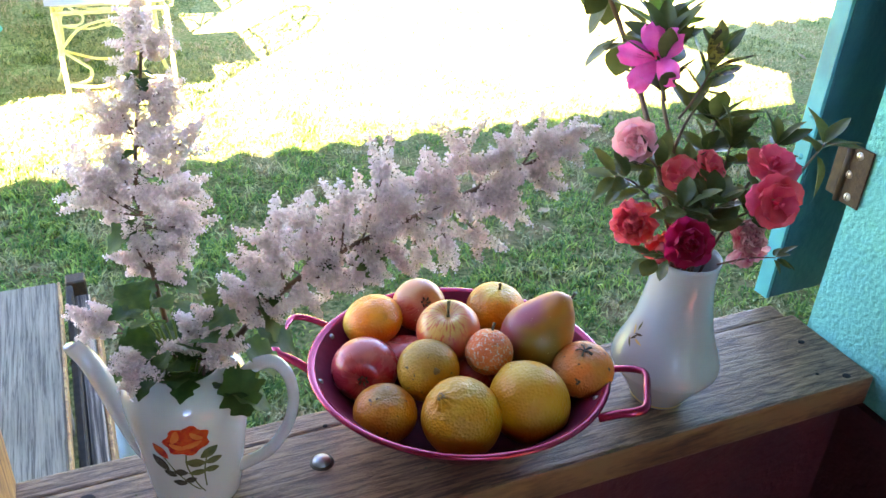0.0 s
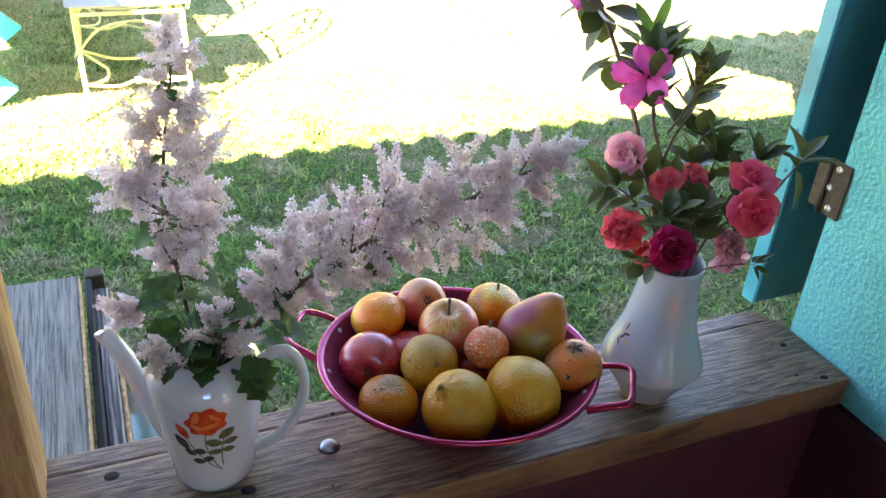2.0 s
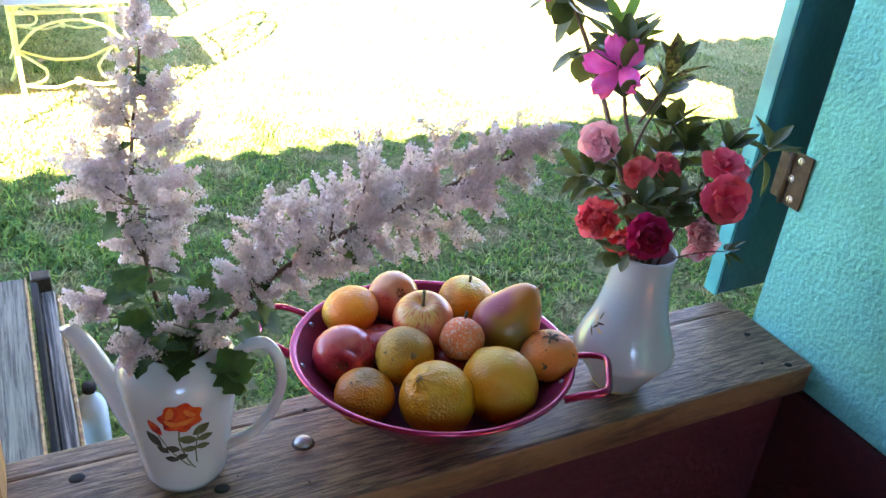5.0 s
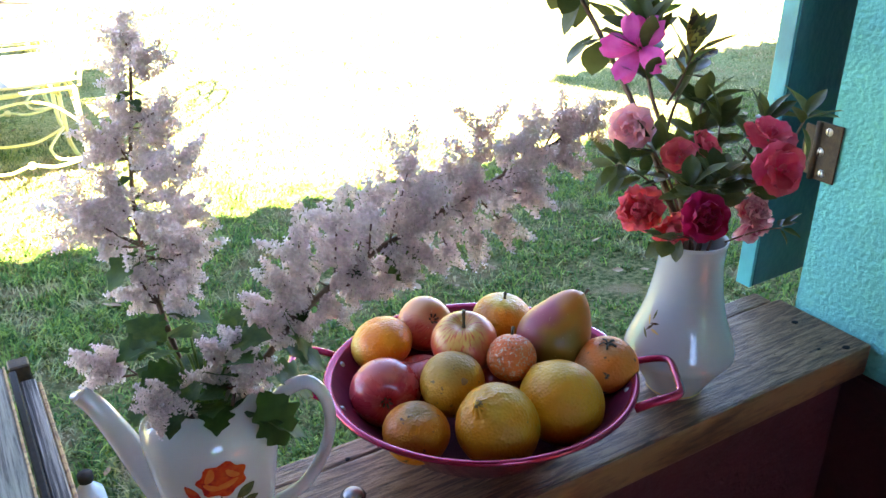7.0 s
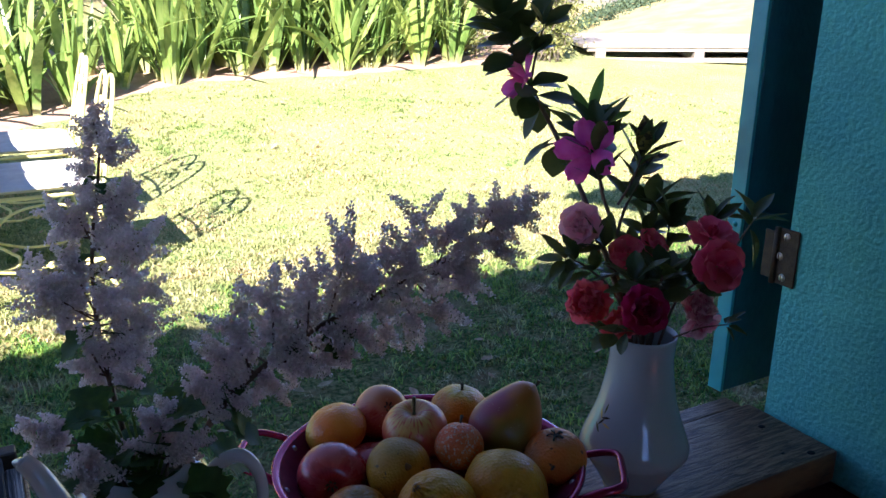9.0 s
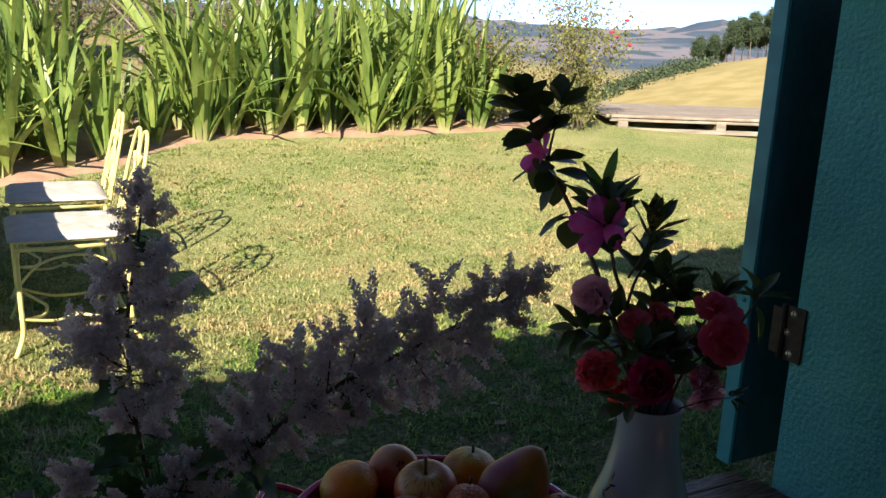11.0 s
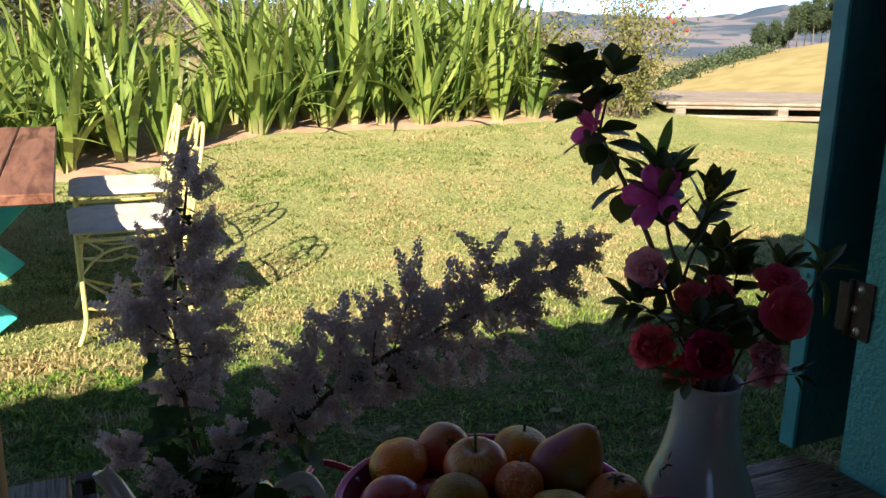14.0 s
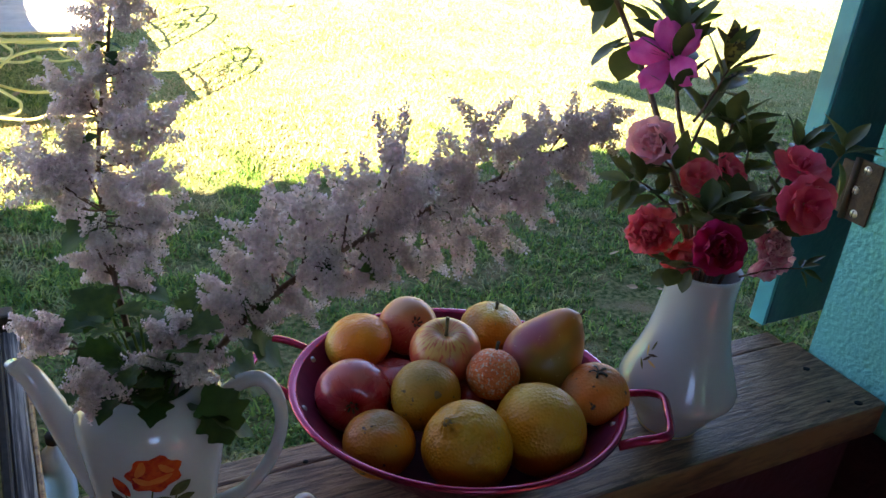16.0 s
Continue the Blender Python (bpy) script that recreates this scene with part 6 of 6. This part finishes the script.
def rose_bush(x, y, h, seed):
    rng = random.Random(seed)
    b = thing("rose_bush", pose(x, y, rise(x, y) - 0.01), "airy yellow-green rose bush with a few red blooms", "shrub")
    tips, low, meshes = [], [], []
    I = Matrix.Identity(4)
    for k in range(34):
        a, ln = rng.uniform(0, 6.28), h * rng.choice((0.5, 0.65, 0.8, 0.9, 1.0, 1.2))
        lean = rng.uniform(0.05, 0.5)
        e = Vector((math.cos(a) * math.sin(lean), math.sin(a) * math.sin(lean), math.cos(lean))) * ln
        m = e * 0.5 + Vector((0, 0, 0.06 * ln))
        s = Vector((rng.uniform(-0.15, 0.15), rng.uniform(-0.15, 0.15), 0))
        meshes.append((tube("c", [s, s + m, s + e], lambda q: 0.006 * (1 - 0.7 * q), 5, 4), I))
        tips += [s + m * 0.9, s + m.lerp(e, 0.3), s + m.lerp(e, 0.7), s + e]
        low += [s + m * 0.35, s + m * 0.6]
    part("cane", merge("cane", meshes), M["bark"], b)
    part("foliage", clump_leaves(tips + low, 0.019, 34, 0.085, seed, 0.55), M["rose_leaf"], b)
    for k in range(9):
        p = tips[4 * rng.randrange(34) + 3]
        part("bloom", lathe("bloom", [(0, 0.0), (0.018, 0.006), (0.024, 0.018), (0.016, 0.028), (0, 0.022)], 9, 1, 1, lambda a, z: 1 + 0.2 * math.sin(5 * a)), M["red"], b, "", pose(p.x, p.y, p.z))
M["rose_leaf"] = mat("yellow_green_rose_leaf", (0.16, 0.18, 0.045), (0.27, 0.26, 0.08), 3, 0.6, 0.0, trans=0.3, jitter=0.3, island=True)
rose_bush(5.0, 6.6, 1.22, 3)
rose_bush(4.2, 6.95, 0.95, 4)

# ---- lawn blades ----
def lawn_blades(y0, y1, tufts, per, h0, h1, seed):
    """Tufts of bent blades between two distances from the house."""
    rng = np.random.default_rng(seed)
    r = 0.8 + 7.2 * rng.random(tufts) ** 1.3
    az = np.radians(rng.uniform(-17, 62, tufts))
    tx, ty = r * np.sin(az) - 0.2, r * np.cos(az) - 0.6
    patch = np.sin(3.1 * tx + 1.3 * np.sin(2.3 * ty)) * np.sin(2.7 * ty + 1.1 * np.sin(3.7 * tx)) + 0.6 * np.sin(9 * tx + 2 * ty) * np.sin(8 * ty - 3 * tx)
    keep = (ty > y0) & (ty < y1) & (ty < np.interp(tx, BEDX, BEDY) - 0.2) & (rng.random(tufts) < 0.58 + (0.36 if y1 < 3 else 0.14) * patch)
    keep &= ~((tx > 0.69) & (ty < 0.3)) & ~((tx < -0.21) & (tx > -0.65) & (ty < 1.1)) & (ty > 0.22)
    tx, ty, patch = tx[keep], ty[keep], patch[keep]
    size = rng.uniform(0.6, 1.25, len(tx)) * (1 + 0.25 * patch)
    n = len(tx) * per
    size, patch = np.repeat(size, per), np.repeat(patch, per)
    x = np.repeat(tx, per) + rng.normal(0, 0.012, n)
    y = np.repeat(ty, per) + rng.normal(0, 0.012, n)
    z = 0.13 * np.clip(y - 3.6, 0, 4.0)
    h = rng.uniform(h0, h1, n) * size
    w = rng.uniform(0.0013, 0.0032, n) * (1.0 if y1 < 3 else 1.2)
    lean = rng.uniform(0.5, 2.2, n) * h
    d = rng.uniform(0, 6.283, n)
    cx, sx = np.cos(d), np.sin(d)
    v = np.empty((n, 5, 3))
    v[:, 0] = np.stack([x + w * sx, y - w * cx, z - 0.004], 1)
    v[:, 1] = np.stack([x - w * sx, y + w * cx, z - 0.004], 1)
    v[:, 2] = np.stack([x + 0.45 * lean * cx - 0.8 * w * sx, y + 0.45 * lean * sx + 0.8 * w * cx, z + h * 0.8], 1)
    v[:, 3] = np.stack([x + 0.45 * lean * cx + 0.8 * w * sx, y + 0.45 * lean * sx - 0.8 * w * cx, z + h * 0.8], 1)
    v[:, 4] = np.stack([x + lean * cx, y + lean * sx, z + h], 1)
    o = np.arange(n)[:, None] * 5
    loops = np.concatenate([o + [0, 1, 2], o + [0, 2, 3], o + [3, 2, 4]], 1).reshape(-1)
    me = bpy.data.meshes.new("lawn_grass")
    me.vertices.add(n * 5)
    me.vertices.foreach_set("co", v.reshape(-1))
    me.loops.add(len(loops))
    me.loops.foreach_set("vertex_index", loops)
    me.polygons.add(n * 3)
    me.polygons.foreach_set("loop_start", np.arange(n * 3) * 3)
    me.update(calc_edges=True)
    return me
M["blade_near"] = mat("green_lawn_blade", (0.055, 0.16, 0.020), (0.20, 0.34, 0.06), 25, 0.55, 0.0, trans=0.3, jitter=0.6, island=True, c3=(0.36, 0.32, 0.15), c3_scale=7, c3_at=0.56, spec=0.4)
M["blade"] = mat("straw_lawn_blade", (0.14, 0.23, 0.05), (0.44, 0.43, 0.18), 6, 0.7, 0.0, trans=0.25, jitter=0.55, island=True, c3=(0.48, 0.39, 0.18), c3_scale=1.6, c3_at=0.5, spec=0.2)
tagged(part("lawn_grass", lawn_blades(0.22, 2.35, 52000, 9, 0.007, 0.024, 11), M["blade_near"]), "fresh green grass tufts near the house", "grass", kind="stuff")
tagged(part("lawn_grass", lawn_blades(2.25, 7.2, 85000, 6, 0.006, 0.020, 12), M["blade"]), "short straw-coloured and green grass on the open lawn", "grass", kind="stuff")

# ---- litter ----
def fallen_leaves():
    rng = random.Random(31)
    ms = []
    shape = leaf_mesh("dry_leaf", 0.045, 0.022, curl=-0.35, fold=0.5, seed=2, n=6)
    for k in range(70):
        x, y = rng.uniform(-0.2, 3.4), rng.uniform(0.4, 5.6)
        ms.append((shape, pose(x, y, rise(x, y) + 0.016, rng.uniform(-20, 20), rng.uniform(-20, 20), rng.uniform(0, 360)) @ Matrix.Diagonal((1, 1, 1, 1)).to_4x4() @ Matrix.Scale(rng.uniform(0.5, 1.2), 4)))
    return merge("fallen_leaves", ms)
M["dry_leaf"] = mat("dry_brown_leaf", (0.30, 0.19, 0.10), (0.45, 0.32, 0.19), 40, 0.8, 0.2, 120, jitter=0.3, island=True)
tagged(part("fallen_leaves", fallen_leaves(), M["dry_leaf"]), "scattered dry brown leaves on the lawn", "fallen leaves", kind="stuff")
def crumbs():
    rng = random.Random(5)
    ms = []
    bit = lathe("crumb", [(0.0, 0.001), (0.0011, 0.0006), (0.0013, 0.0)], 6)
    for k in range(60):
        x, y = rng.choice((rng.uniform(-0.28, 0.0), rng.uniform(0.0, 0.7))), rng.uniform(0.012, 0.148)
        ms.append((bit, pose(x, y, SILL + 0.0002, 0, 0, rng.uniform(0, 360)) @ Matrix.Scale(rng.uniform(0.4, 1.3), 4)))
    return merge("crumbs", ms)
tagged(part("crumbs", crumbs(), M["stalk"]), "tiny dark plant crumbs scattered on the sill", "crumbs", kind="stuff")
